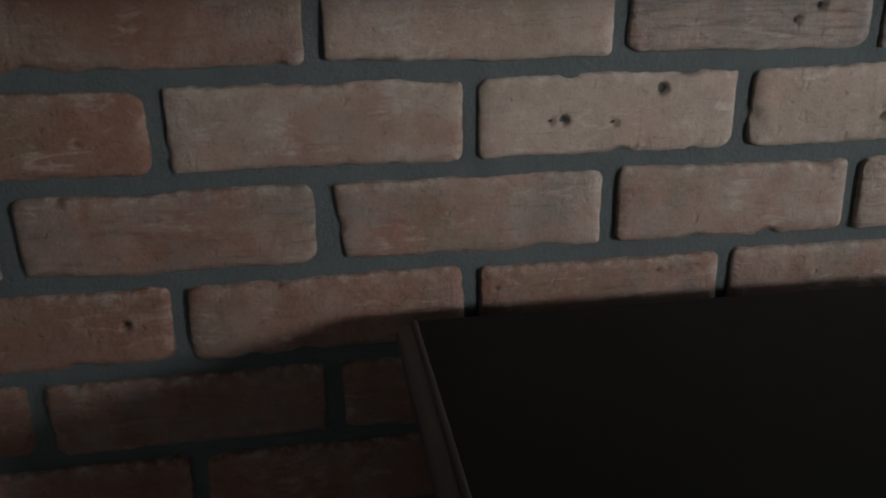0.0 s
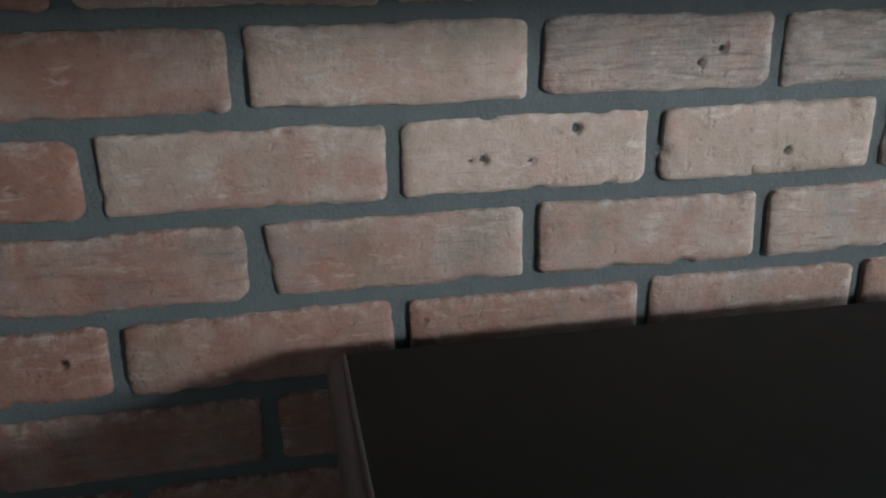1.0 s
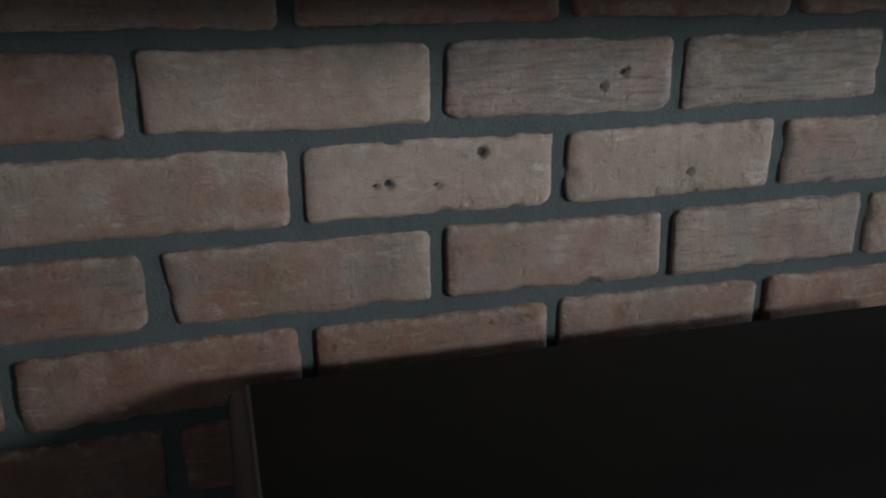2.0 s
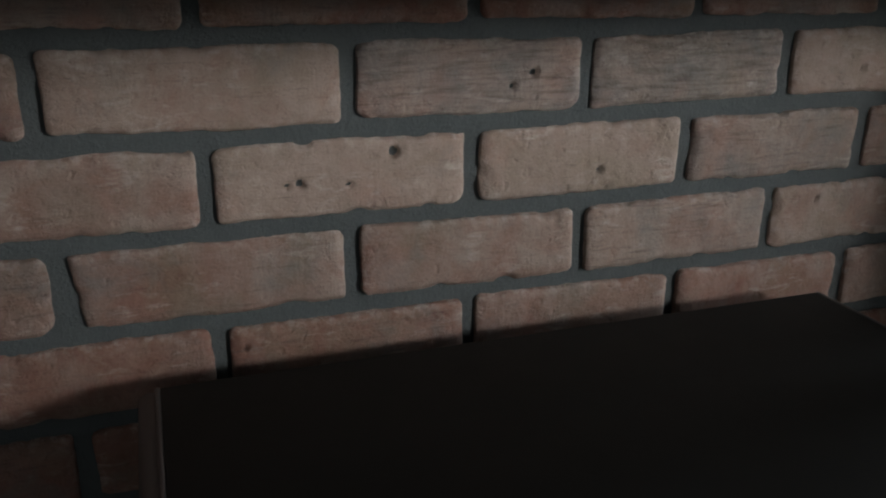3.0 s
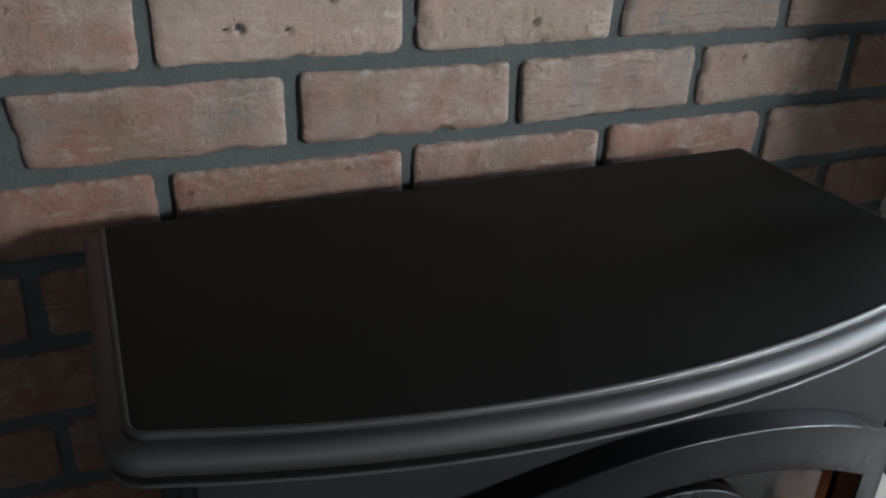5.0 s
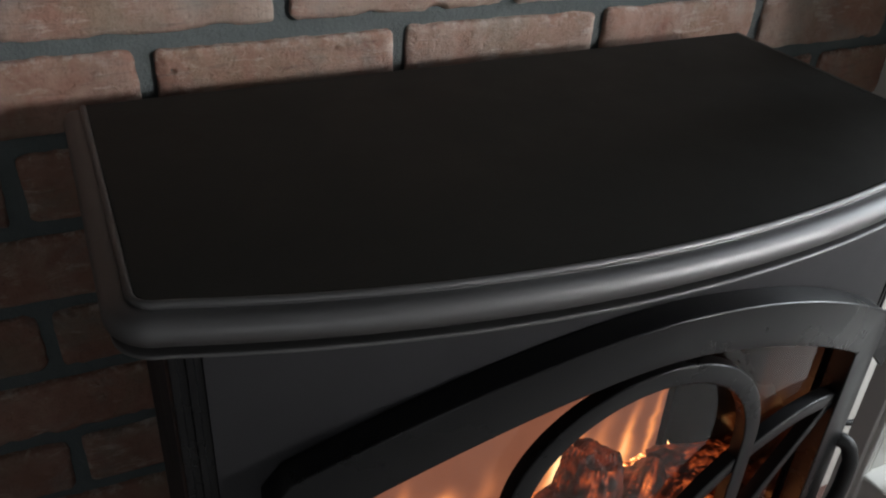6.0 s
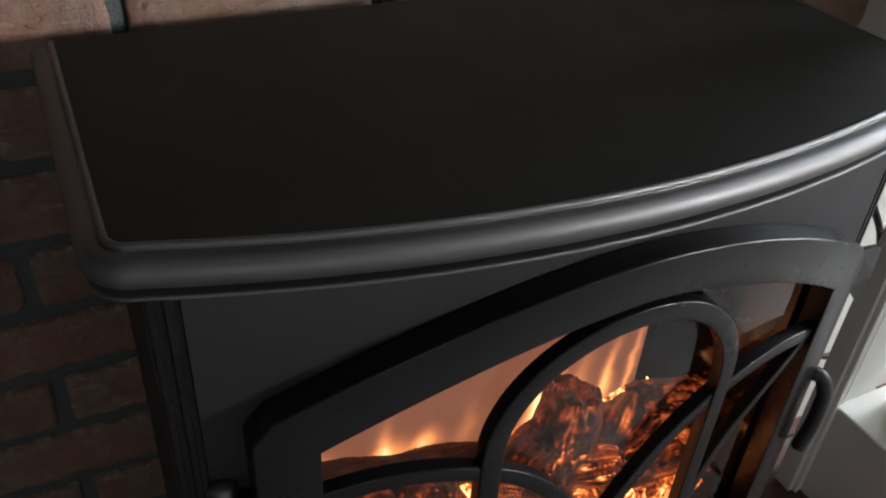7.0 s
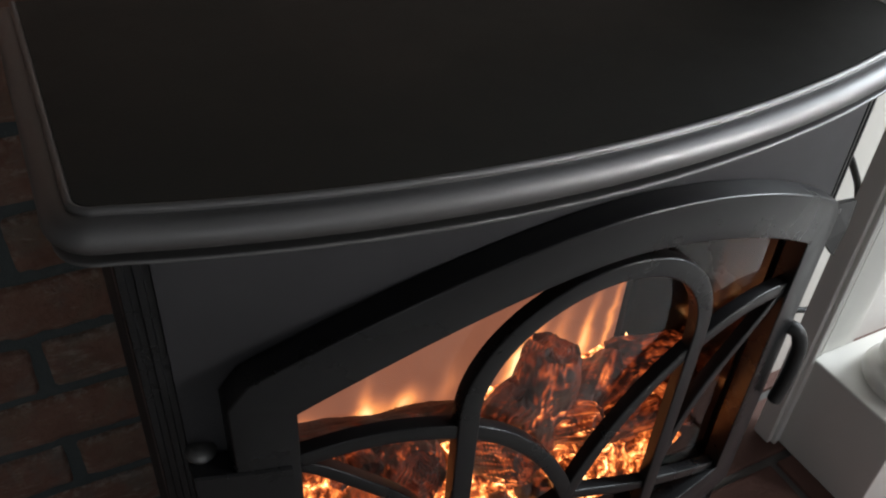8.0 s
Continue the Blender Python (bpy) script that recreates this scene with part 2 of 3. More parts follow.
BRICK, MORTAR = brick_material(), mortar_material()
TOP = satin_black("matt_black_top_paint", 0.0120, 0.56, 700, 0.25, (1.0, 1.0, 0.88), 0.17)
TRIM = satin_black("satin_black_moulding_paint", 0.008, 0.50, 500, 0.05, (1, 1, 0.98), 1.0)
TRIM.node_tree.nodes["Principled BSDF"].inputs["IOR"].default_value = 1.8
PANEL = satin_black("satin_black_panel_paint", 0.036, 0.55, 600, 0.1, (1.0, 1.0, 1.06), 0.2)
IRON = satin_black("black_door_casting", 0.009, 0.29, 420, 0.03, (0.96, 0.98, 1.05), 0.34)
DARK_LINING = satin_black("dark_firebox_lining", 0.007, 0.75, 300, 0.4, (1.1, 1.0, 0.95), 0.1)
SIDE = satin_black("glossy_grey_firebox_side", 0.024, 0.12, 40, 0.03, (1.1, 1.0, 0.92), 0.6, 0.0)
RUBBER = satin_black("black_cable_rubber", 0.012, 0.5, 300, 0.1)
WHITE, GLASS = white_paint(), glass_pane()
CLEAR = bpy.data.materials.new("clear_glass_edge")
CLEAR.use_nodes = True
CLEAR.node_tree.nodes.remove(CLEAR.node_tree.nodes["Principled BSDF"])
CLEAR.node_tree.links.new(CLEAR.node_tree.nodes.new("ShaderNodeBsdfTransparent").outputs[0], CLEAR.node_tree.nodes["Material Output"].inputs["Surface"])
LOG, EMBER, FLAME = log_material(), ember_material(), flame_material()
LOG.cycles.emission_sampling = EMBER.cycles.emission_sampling = "NONE"
ROOM = plain_wall("grey_wall_paint", (0.74, 0.75, 0.76))
CEIL = plain_wall("grey_ceiling_paint", (0.36, 0.36, 0.36))
WOODEN = wood_floor()
DUSK = plain_wall("mid_grey_wall_paint", (0.165, 0.157, 0.15))

# ---- mesh helpers ----


def mesh_object(name, verts, faces, material, parent=None, smooth=False, label="", tidy=True):
    me = bpy.data.meshes.new(name)
    me.from_pydata([tuple(v) for v in verts], [], faces)
    me.materials.append(material)
    if smooth:
        me.polygons.foreach_set("use_smooth", [True] * len(me.polygons))
    if tidy:
        bm = bmesh.new()
        bm.from_mesh(me)
        bmesh.ops.recalc_face_normals(bm, faces=bm.faces)
        bm.to_mesh(me)
        bm.free()
    me.update()
    ob = new(name, me)
    ob.parent = parent
    if label:
        tagged(ob, label)
    return ob


def part(name, bm, material, parent=None, label="", smooth=False, crease=0):
    bmesh.ops.recalc_face_normals(bm, faces=bm.faces)
    me = bpy.data.meshes.new(name)
    bm.to_mesh(me)
    bm.free()
    me.materials.append(material)
    if smooth:
        me.polygons.foreach_set("use_smooth", [True] * len(me.polygons))
        if crease:
            me.set_sharp_from_angle(angle=radians(crease))
    ob = new(name, me)
    ob.parent = parent
    if label:
        tagged(ob, label)
    return ob


def box_bm(x0, x1, y0, y1, z0, z1, bevel=0.0, bm=None):
    own = bmesh.new()
    bmesh.ops.create_cube(own, size=1)
    for v in own.verts:
        v.co = Vector(((x0 + x1) / 2 + v.co.x * (x1 - x0), (y0 + y1) / 2 + v.co.y * (y1 - y0), (z0 + z1) / 2 + v.co.z * (z1 - z0)))
    if bevel:
        bmesh.ops.bevel(own, geom=own.edges[:], offset=bevel, segments=2, affect="EDGES", profile=0.6)
    if bm is None:
        return own
    tmp = bpy.data.meshes.new("tmp")
    own.to_mesh(tmp)
    own.free()
    bm.from_mesh(tmp)
    bpy.data.meshes.remove(tmp)
    return bm


def box(name, dims, material, parent=None, bevel=0.0, label=""):
    return part(name, box_bm(*dims, bevel=bevel), material, parent, label)


def sweep(path, normals, profile, closed_profile=False):
    """Verts and faces of a profile of (outward, height) rows carried along a plan path."""
    verts, faces, n = [], [], len(profile)
    for (px, py), (nx, ny) in zip(path, normals):
        for o, z in profile:
            verts.append((px + nx * o, py + ny * o, z))
    for i in range(len(path) - 1):
        for j in range(n if closed_profile else n - 1):
            k = (j + 1) % n
            faces.append((i * n + j, (i + 1) * n + j, (i + 1) * n + k, i * n + k))
    return verts, faces


def lathe(profile, steps, centre, flutes=0, depth=0.0):
    verts, faces = [], []
    for r, z in profile:
        for s in range(steps):
            a = 2 * math.pi * s / steps
            rr = r - (depth * max(0.0, math.cos(flutes * a)) if flutes else 0)
            verts.append((centre[0] + rr * math.cos(a), centre[1] + rr * math.sin(a), z))
    for i in range(len(profile) - 1):
        for s in range(steps):
            t = (s + 1) % steps
            faces.append((i * steps + s, i * steps + t, (i + 1) * steps + t, (i + 1) * steps + s))
    return verts, faces


# ---- room shell ----
XL, XR, YF, ZC = -1.8, 2.22, -3.6, 2.4
tagged(box("floor", (XL, XR, YF, 0.1, -0.24, -0.11), WOODEN), "pale oak room floor", "floor", kind="structure")
tagged(box("ceiling", (XL - 0.1, XR + 0.1, YF - 0.1, 0.2, ZC, ZC + 0.1), CEIL), "plain grey painted ceiling", "ceiling", kind="structure")
tagged(box("wall_west", (XL - 0.1, XL, YF, 0.1, -0.11, ZC), DUSK), "plain mid grey painted side wall", "wall", kind="structure")
# plain closing wall, left open where the fill lamp stands
sb = box_bm(XL - 0.1, -1.40, YF - 0.1, YF, -0.11, ZC)
box_bm(-0.30, XR + 0.1, YF - 0.1, YF, -0.11, ZC, bm=sb)
box_bm(-1.40, -0.30, YF - 0.1, YF, -0.11, 0.40, bm=sb)
box_bm(-1.40, -0.30, YF - 0.1, YF, 1.40, ZC, bm=sb)
tagged(part("wall_south", sb, ROOM), "grey painted wall with an opening for the added fill lamp", "wall", kind="structure")
wb = box_bm(XR, XR + 0.12, YF, 0.1, -0.11, 0.60)
box_bm(XR, XR + 0.12, YF, 0.1, 1.90, ZC, bm=wb)
box_bm(XR, XR + 0.12, YF, -2.45, 0.60, 1.90, bm=wb)
box_bm(XR, XR + 0.12, -1.81, -0.60, 0.60, 1.90, bm=wb)
box_bm(XR, XR + 0.12, -0.20, 0.1, 0.60, 1.90, bm=wb)
tagged(part("wall_east", wb, ROOM), "grey painted wall with two narrow window openings", "wall", kind="structure")
nb = box_bm(XL, -0.80, 0.0, 0.1, -0.11, ZC)
box_bm(-0.80, 0.80, 0.022, 0.1, 1.02, ZC, bm=nb)
tagged(part("wall_north", nb, DUSK), "mid grey painted wall beside the brick panel", "wall", kind="structure")

# added wall out of view; keeps west light off the left bricks
tagged(box("added_shade_wall", (-0.47, -0.40, -0.30, 0.0, -0.11, 1.02), DUSK), "plain mid grey wall added out of view to block west light", "wall", kind="structure")
tagged(box("wall_northeast", (0.757, XR, -0.065, 0.0035, -0.11, ZC), WHITE), "white painted wall beside the brick panel", "wall", kind="structure")

# ---- brick wall ----
BED = mesh_object("brick_wall", [(-0.80, 0.0056, -0.11), (0.80, 0.0056, -0.11), (0.80, 0.0056, 1.02), (-0.80, 0.0056, 1.02),
                                 (-0.80, 0.09, -0.11), (0.80, 0.09, -0.11), (0.80, 0.09, 1.02), (-0.80, 0.09, 1.02)],
                  [(0, 1, 2, 3), (5, 4, 7, 6), (4, 0, 3, 7), (1, 5, 6, 2), (3, 2, 6, 7), (4, 5, 1, 0)], MORTAR)
tagged(BED, "brick wall of worn reddish tan bricks in blue-grey mortar", "brick wall", kind="structure")

# places of the logs (radius, length, centre, direction, seed, glow, twist) and of the cable
LOGS = [(0.0275, 0.098, (0.281, -0.206, 0.281), (0.22, 0.10, 1.0), 1, 0.8, 0.3),
        (0.0270, 0.085, (0.349, -0.203, 0.260), (1.0, 0.05, 0.06), 2, 0.7, 1.4),
        (0.0240, 0.075, (0.405, -0.204, 0.270), (1.0, -0.15, -0.05), 3, 1.3, 0.3),
        (0.0175, 0.180, (0.130, -0.188, 0.285), (1.0, 0.0, -0.26), 4, 0.06, 0.4),
        (0.0255, 0.070, (0.151, -0.214, 0.276), (-0.15, -1.0, 0.42), 5, 0.55, 0.3),
        (0.0100, 0.060, (0.088, -0.205, 0.297), (-0.1, -1.0, 0.30), 6, 1.2, 0.2),
        (0.0110, 0.060, (0.108, -0.208, 0.291), (0.0, -1.0, 0.35), 7, 1.2, 0.2),
        (0.0200, 0.060, (0.226, -0.232, 0.258), (0.35, -1.0, 0.35), 8, 1.5, 0.8),
        (0.0165, 0.060, (0.402, -0.232, 0.250), (0.2, -1.0, 0.45), 9, 1.5, 0.3),
        (0.0180, 0.065, (0.296, -0.226, 0.258), (0.7, -0.6, 0.35), 10, 1.3, 0.6),
        (0.0140, 0.090, (0.352, -0.240, 0.246), (1.0, -0.15, 0.22), 11, 0.8, 0.4),
        (0.0200, 0.070, (0.243, -0.205, 0.272), (0.45, -0.25, 0.80), 12, 0.25, 0.5)]
CABLE = [(0.496, -0.100, 0.420), (0.610, -0.110, 0.420), (0.676, -0.115, 0.396), (0.713, -0.115, 0.377), (0.741, -0.115, 0.347), (0.768, -0.115, 0.306),
         (0.800, -0.110, 0.220), (0.812, -0.105, 0.150), (0.795, -0.105, 0.112), (0.750, -0.105, 0.118), (0.700, -0.100, 0.080), (0.640, -0.095, -0.020), (0.600, -0.080, -0.064)]

# ---- electric stove ----
XC, BOW, ZTOP = 0.225, 0.623, 0.622
stove = tagged(new("electric_stove"), "black bow-fronted electric stove with arched glass door, lit", "electric stove")
stove.location = (XC, -0.17, -0.07)


def under(ob, parent):
    """Hang ob under parent where it stands."""
    ob.parent = parent
    ob.matrix_parent_inverse = Matrix.Translation(-parent_place(parent))
    return ob


def parent_place(ob):
    place = Vector(ob.location)
    while ob.parent:
        ob = ob.parent
        place += ob.location
    return place


def bow_y(front, u):
    return front + BOW * u * u


def plan_path(hw, front, back, radius, arc_steps=128, corner_steps=10):
    """Plan of the bowed top: from the back on one side round the front to the back on the other; points and outward normals."""
    pts, nor = [], []
    side_y = bow_y(front, hw)
    slope = math.atan(2 * BOW * (hw - radius))
    pts.append((XC - hw, back)), nor.append((-1, 0))
    pts.append((XC - hw, (back + side_y) / 2)), nor.append((-1, 0))
    cy = bow_y(front, hw - radius) + radius
    half = []
    for i in range(corner_steps + 1):
        a = (math.pi / 2 - slope) * i / corner_steps
        half.append(((XC - hw + radius - radius * math.cos(a), cy - radius * math.sin(a)), (-math.cos(a), -math.sin(a))))
    for p, n in half:
        pts.append(p), nor.append(n)
    for i in range(1, arc_steps):
        u = -(hw - radius) + 2 * (hw - radius) * i / arc_steps
        s = 2 * BOW * u
        l = math.hypot(s, 1)
        pts.append((XC + u, bow_y(front, u))), nor.append((s / l, -1 / l))
    for p, n in reversed(half):
        pts.append((2 * XC - p[0], p[1])), nor.append((-n[0], n[1]))
    pts.append((XC + hw, (back + side_y) / 2)), nor.append((1, 0))
    pts.append((XC + hw, back)), nor.append((1, 0))
    return pts, nor


HW, FRONT, BACK = 0.2735, -0.319, -0.039
path, nor = plan_path(HW, FRONT, BACK, 0.012)
# flat top panel, a slab that ends under the moulding
top_v = [(x - 0.0016 * a, y - 0.0016 * b, z) for z in (ZTOP, ZTOP - 0.02) for (x, y), (a, b) in zip(path, nor)]
n = len(path)
top_f = [tuple(reversed(range(n))), tuple(range(n, 2 * n))] + [(i, (i + 1) % n, n + (i + 1) % n, n + i) for i in range(n)]
under(mesh_object("top_panel", top_v, top_f, TOP, label="matt black flat top"), stove)


def ring(o, z, r, a0, a1, steps):
    return [(o + r * math.cos(radians(a0 + (a1 - a0) * i / steps)), z + r * math.sin(radians(a0 + (a1 - a0) * i / steps))) for i in range(steps + 1)]


roll_profile = ([(-0.003, ZTOP - 0.004), (-0.0012, ZTOP - 0.0002)] + ring(0.0, ZTOP - 0.0018, 0.0024, 100, -30, 6)
                + ring(0.0050, ZTOP - 0.0112, 0.0086, 108, -72, 18) + [(0.0060, ZTOP - 0.0200), (-0.004, ZTOP - 0.0204)])
v, f = sweep(path, nor, roll_profile)
under(mesh_object("rounded_moulding", v, f, TRIM, smooth=True, label="rounded satin black edge moulding"), stove)
lip_profile = [(-0.004, ZTOP - 0.0222), (0.0085, ZTOP - 0.0224)] + ring(0.0100, ZTOP - 0.0236, 0.0012, 90, -90, 6) + [(-0.02, ZTOP - 0.0258)]
v, f = sweep(path, nor, lip_profile)
under(mesh_object("lower_lip", v, f, TRIM, smooth=True, label="thin lip under the moulding"), stove)
under(box("top_underside", (XC - HW, XC + HW, -0.235, BACK, ZTOP - 0.027, ZTOP - 0.0205), TRIM), stove)

# body: bowed front panel with an opening, sides, back
BF, BHW = -0.310, 0.2465
ZB0, ZB1 = 0.005, ZTOP - 0.0255


def bowed_slab(u0, u1, z0, z1, front, depth, steps=24, bevel=0.0):
    """A plate that follows the bow."""
    verts, faces = [], []
    rows = [(z0, 0), (z1, 0), (z1, depth), (z0, depth)]
    if bevel:
        rows = [(z0, bevel), (z0 + bevel, 0), (z1 - bevel, 0), (z1, bevel), (z1, depth), (z0, depth)]
    m = len(rows)
    for i in range(steps + 1):
        u = u0 + (u1 - u0) * i / steps
        for z, d in rows:
            verts.append((XC + u, bow_y(front, u) + d, z))
    for i in range(steps):
        for j in range(m):
            k = (j + 1) % m
            faces.append((i * m + j, i * m + k, (i + 1) * m + k, (i + 1) * m + j))
    faces += [tuple(range(m)), tuple(reversed(range(steps * m, steps * m + m)))]
    return verts, faces


OPEN_U, OPEN_Z0 = 0.197, 0.20


def open_head(u):
    """Height of the fire opening in the front panel."""
    return 0.480 + 0.0695 * (1 - (abs(u) / OPEN_U) ** 1.75)


front_v, front_f = [], []


def front_strip(u0, u1, low, high, steps):
    base = len(front_v)
    for i in range(steps + 1):
        u = u0 + (u1 - u0) * i / steps
        for d in (0.0, 0.004):
            front_v.append((XC + u, bow_y(BF, u) + d, low(u)))
            front_v.append((XC + u, bow_y(BF, u) + d, high(u)))
    for i in range(steps):
        a = base + 4 * i
        front_f.extend([(a, a + 4, a + 5, a + 1), (a + 2, a + 3, a + 7, a + 6), (a + 1, a + 5, a + 7, a + 3), (a, a + 2, a + 6, a + 4)])


front_strip(-OPEN_U, OPEN_U, open_head, lambda u: ZB1, 40)
front_strip(-OPEN_U, OPEN_U, lambda u: ZB0, lambda u: OPEN_Z0, 40)
front_strip(-BHW, -OPEN_U, lambda u: ZB0, lambda u: ZB1, 6)
front_strip(OPEN_U, BHW, lambda u: ZB0, lambda u: ZB1, 6)
under(mesh_object("front_panel", front_v, front_f, PANEL, tidy=False), stove)
body = box_bm(XC - 0.262, XC - 0.258, -0.245, BACK - 0.004, ZB0, ZB1)
box_bm(XC + 0.258, XC + 0.262, -0.245, BACK - 0.004, ZB0, ZB1, bm=body)
box_bm(XC - 0.262, XC + 0.262, BACK - 0.004, BACK, ZB0, ZB1, bm=body)
box_bm(XC - 0.258, XC + 0.258, -0.25, BACK - 0.004, ZB0, ZB0 + 0.004, bm=body)
under(part("casing", body, PANEL), stove)
# corner posts with upright ridges
for side in (-1, 1):
    prof = []
    for k in range(25):
        u = 0.2470 + 0.0155 * k / 24
        wave = 0.0009 * (1 if (k // 6) % 2 else -0.4)
        prof.append((XC + side * u, bow_y(BF, u) + 0.001 - wave))
    prof.append((XC + side * 0.2625, -0.2435))
    prof.append((XC + side * 0.2470, -0.2435))
    m = len(prof)
    v = [(x, y, ZB0) for x, y in prof] + [(x, y, ZB1) for x, y in prof]
    f = [(i, (i + 1) % m, m + (i + 1) % m, m + i) for i in range(m)] + [tuple(range(m)), tuple(range(m, 2 * m))]
    post = mesh_object("corner_post", v, f, IRON)
    bm = bmesh.new()
    bm.from_mesh(post.data)
    bmesh.ops.recalc_face_normals(bm, faces=bm.faces)
    bm.to_mesh(post.data)
    bm.free()
    under(post, stove)
# base moulding and feet
bpath, bnor = plan_path(0.272, -0.318, BACK, 0.012)
v, f = sweep(bpath, bnor, [(-0.03, 0.008), (-0.012, 0.008)] + ring(-0.004, -0.002, 0.010, 90, -60, 8) + [(0.006, -0.014), (0.006, -0.020), (-0.03, -0.020)])
under(mesh_object("base_moulding", v, f, TRIM, smooth=True), stove)
under(box("base_plate", (XC - 0.26, XC + 0.26, -0.235, BACK, -0.020, 0.006), TRIM), stove)
for u, y in ((-0.235, -0.235), (0.235, -0.235), (-0.235, -0.075), (0.235, -0.075)):
    v, f = lathe([(0.0, -0.017), (0.022, -0.017), (0.020, -0.032), (0.013, -0.052), (0.017, -0.066), (0.016, -0.070), (0.0, -0.070)], 16, (XC + u, y))
    under(mesh_object("foot", v, f, TRIM, smooth=True), stove)

# firebox
fb = box_bm(XC - 0.230, XC - 0.226, -0.258, -0.115, 0.185, 0.556)
box_bm(XC - 0.230, XC + 0.230, -0.258, -0.115, 0.185, 0.190, bm=fb)
box_bm(XC - 0.230, XC + 0.230, -0.258, -0.115, 0.552, 0.556, bm=fb)
box_bm(XC - 0.230, XC + 0.230, -0.118, -0.115, 0.185, 0.556, bm=fb)
under(part("firebox", fb, DARK_LINING, label="dark firebox lining"), stove)
under(box("firebox_side", (XC + 0.226, XC + 0.230, -0.258, -0.118, 0.190, 0.552), SIDE, label="glossy grey-brown firebox side panel"), stove)
under(box("screen_post", (XC + 0.171, XC + 0.178, -0.170, -0.160, 0.190, 0.552), DARK_LINING, bevel=0.001), stove)
SCREEN_Y, SCREEN_Z = -0.165, 0.280
screen = mesh_object("flame_screen", [(x, y, z) for y in (0, 0.003) for x, z in ((-0.225, -0.085), (0.168, -0.085), (0.168, 0.270), (-0.225, 0.270))],
                     [(0, 1, 2, 3), (5, 4, 7, 6), (0, 4, 5, 1), (1, 5, 6, 2), (2, 6, 7, 3), (3, 7, 4, 0)], FLAME)
screen.location = (XC, SCREEN_Y, SCREEN_Z)
tagged(under(screen, stove), "orange lit flame screen")


def lumpy_log(radius, length, centre, direction, seed, glow, twist):
    """A knotty log: an uneven body with lengthwise bark furrows and ringed, broken ends; furrows and rings are kept as an attribute."""
    verts, faces, crack = [], [], []
    steps, rings = 110, int(40 + length * 300)
    off = Vector((seed * 3.7, seed * 1.3, seed * 2.1))

    def furrow(d, z, size):
        q = d * size + Vector((0, 0, z * 16)) + off
        return max(0.0, 1 - abs(noise.noise(q + 0.4 * Vector((noise.noise(q * 2.3), noise.noise(q * 2.1 + off), 0)))) / 0.07)

    for i in range(rings + 1):
        z = (i / rings - 0.5) * length
        ease = min(1.0, min(i, rings - i) / (0.09 * rings))
        for s in range(steps):
            a = 2 * math.pi * s / steps + twist * z / 0.05
            d = Vector((math.cos(a), math.sin(a), 0))
            groove = max(furrow(d, z, 1.9), 0.6 * furrow(d, z + 3, 4.2))
            r = radius * (1 + 0.26 * noise.noise(d * 1.1 + Vector((0, 0, z * 20)) + off) + 0.07 * noise.noise(d * 5 + Vector((0, 0, z * 60)) + off))
            r *= (1 - 0.09 * groove) * (0.86 + 0.14 * math.sqrt(ease))
            b = a - twist * z / 0.05
            end = 0.010 * noise.noise(d * 1.6 + off) if i in (0, rings) else 0
            verts.append((math.cos(b) * r, math.sin(b) * r, z + end))
            crack.append(groove)
    for i in range(rings):
        for s in range(steps):
            t = (s + 1) % steps
            faces.append((i * steps + s, i * steps + t, (i + 1) * steps + t, (i + 1) * steps + s))
    for i, flip in ((0, True), (rings, False)):
        last = [i * steps + s for s in range(steps)]
        for k in range(1, 25):
            start, scale = len(verts), 1 - k / 25
            wave = math.cos(k * 1.45)
            for s in range(steps):
                q = Vector(verts[i * steps + s])
                w = scale * (1 + 0.10 * noise.noise(Vector((q.x * 60, q.y * 60, k * 0.25)) + off))
                verts.append((q.x * w, q.y * w, q.z + (1 if flip else -1) * (0.0011 * wave + 0.001)))
                crack.append(max(0.0, wave) ** 2 * 0.5 * (0.5 + noise.noise(Vector((q.x * 90, q.y * 90, 5)) + off)))
            new_ring = list(range(start, start + steps))
            for s in range(steps):
                t = (s + 1) % steps
                face = (last[s], last[t], new_ring[t], new_ring[s])
                faces.append(face if not flip else tuple(reversed(face)))
            last = new_ring
        faces.append(tuple(last) if not flip else tuple(reversed(last)))
    ob = mesh_object("log", verts, faces, LOG, smooth=True)
    ob.data.attributes.new("crack", "FLOAT", "POINT").data.foreach_set("value", crack)
    ob.color = (glow / 2, 0, 0, 1)
    ob.matrix_basis = Matrix.Translation(centre) @ Vector(direction).to_track_quat("Z", "Y").to_matrix().to_4x4()
    return tagged(under(ob, stove), "charred log with glowing orange cracks")


for args in LOGS:
    lumpy_log(*args)
# ember bed: a heap that rises to the back
ev, ef, nx, ny = [], [], 90, 34
for j in range(ny + 1):
    for i in range(nx + 1):
        u, w = -0.19 + 0.38 * i / nx, j / ny
        y = -0.288 + 0.028 * (u / 0.19) ** 2 + 0.115 * w
        z = 0.214 + 0.05 * w + 0.016 * noise.noise(Vector((u * 26, y * 26, 1))) + 0.008 * noise.noise(Vector((u * 75, y * 75, 4)))
        ev.append((XC + u, y, z))
for j in range(ny):
    for i in range(nx):
        a = j * (nx + 1) + i
        ef.append((a, a + 1, a + nx + 2, a + nx + 1))
under(mesh_object("ember_bed", ev, ef, EMBER, smooth=True, label="glowing bed of orange embers"), stove)
rnd = random.Random(5)
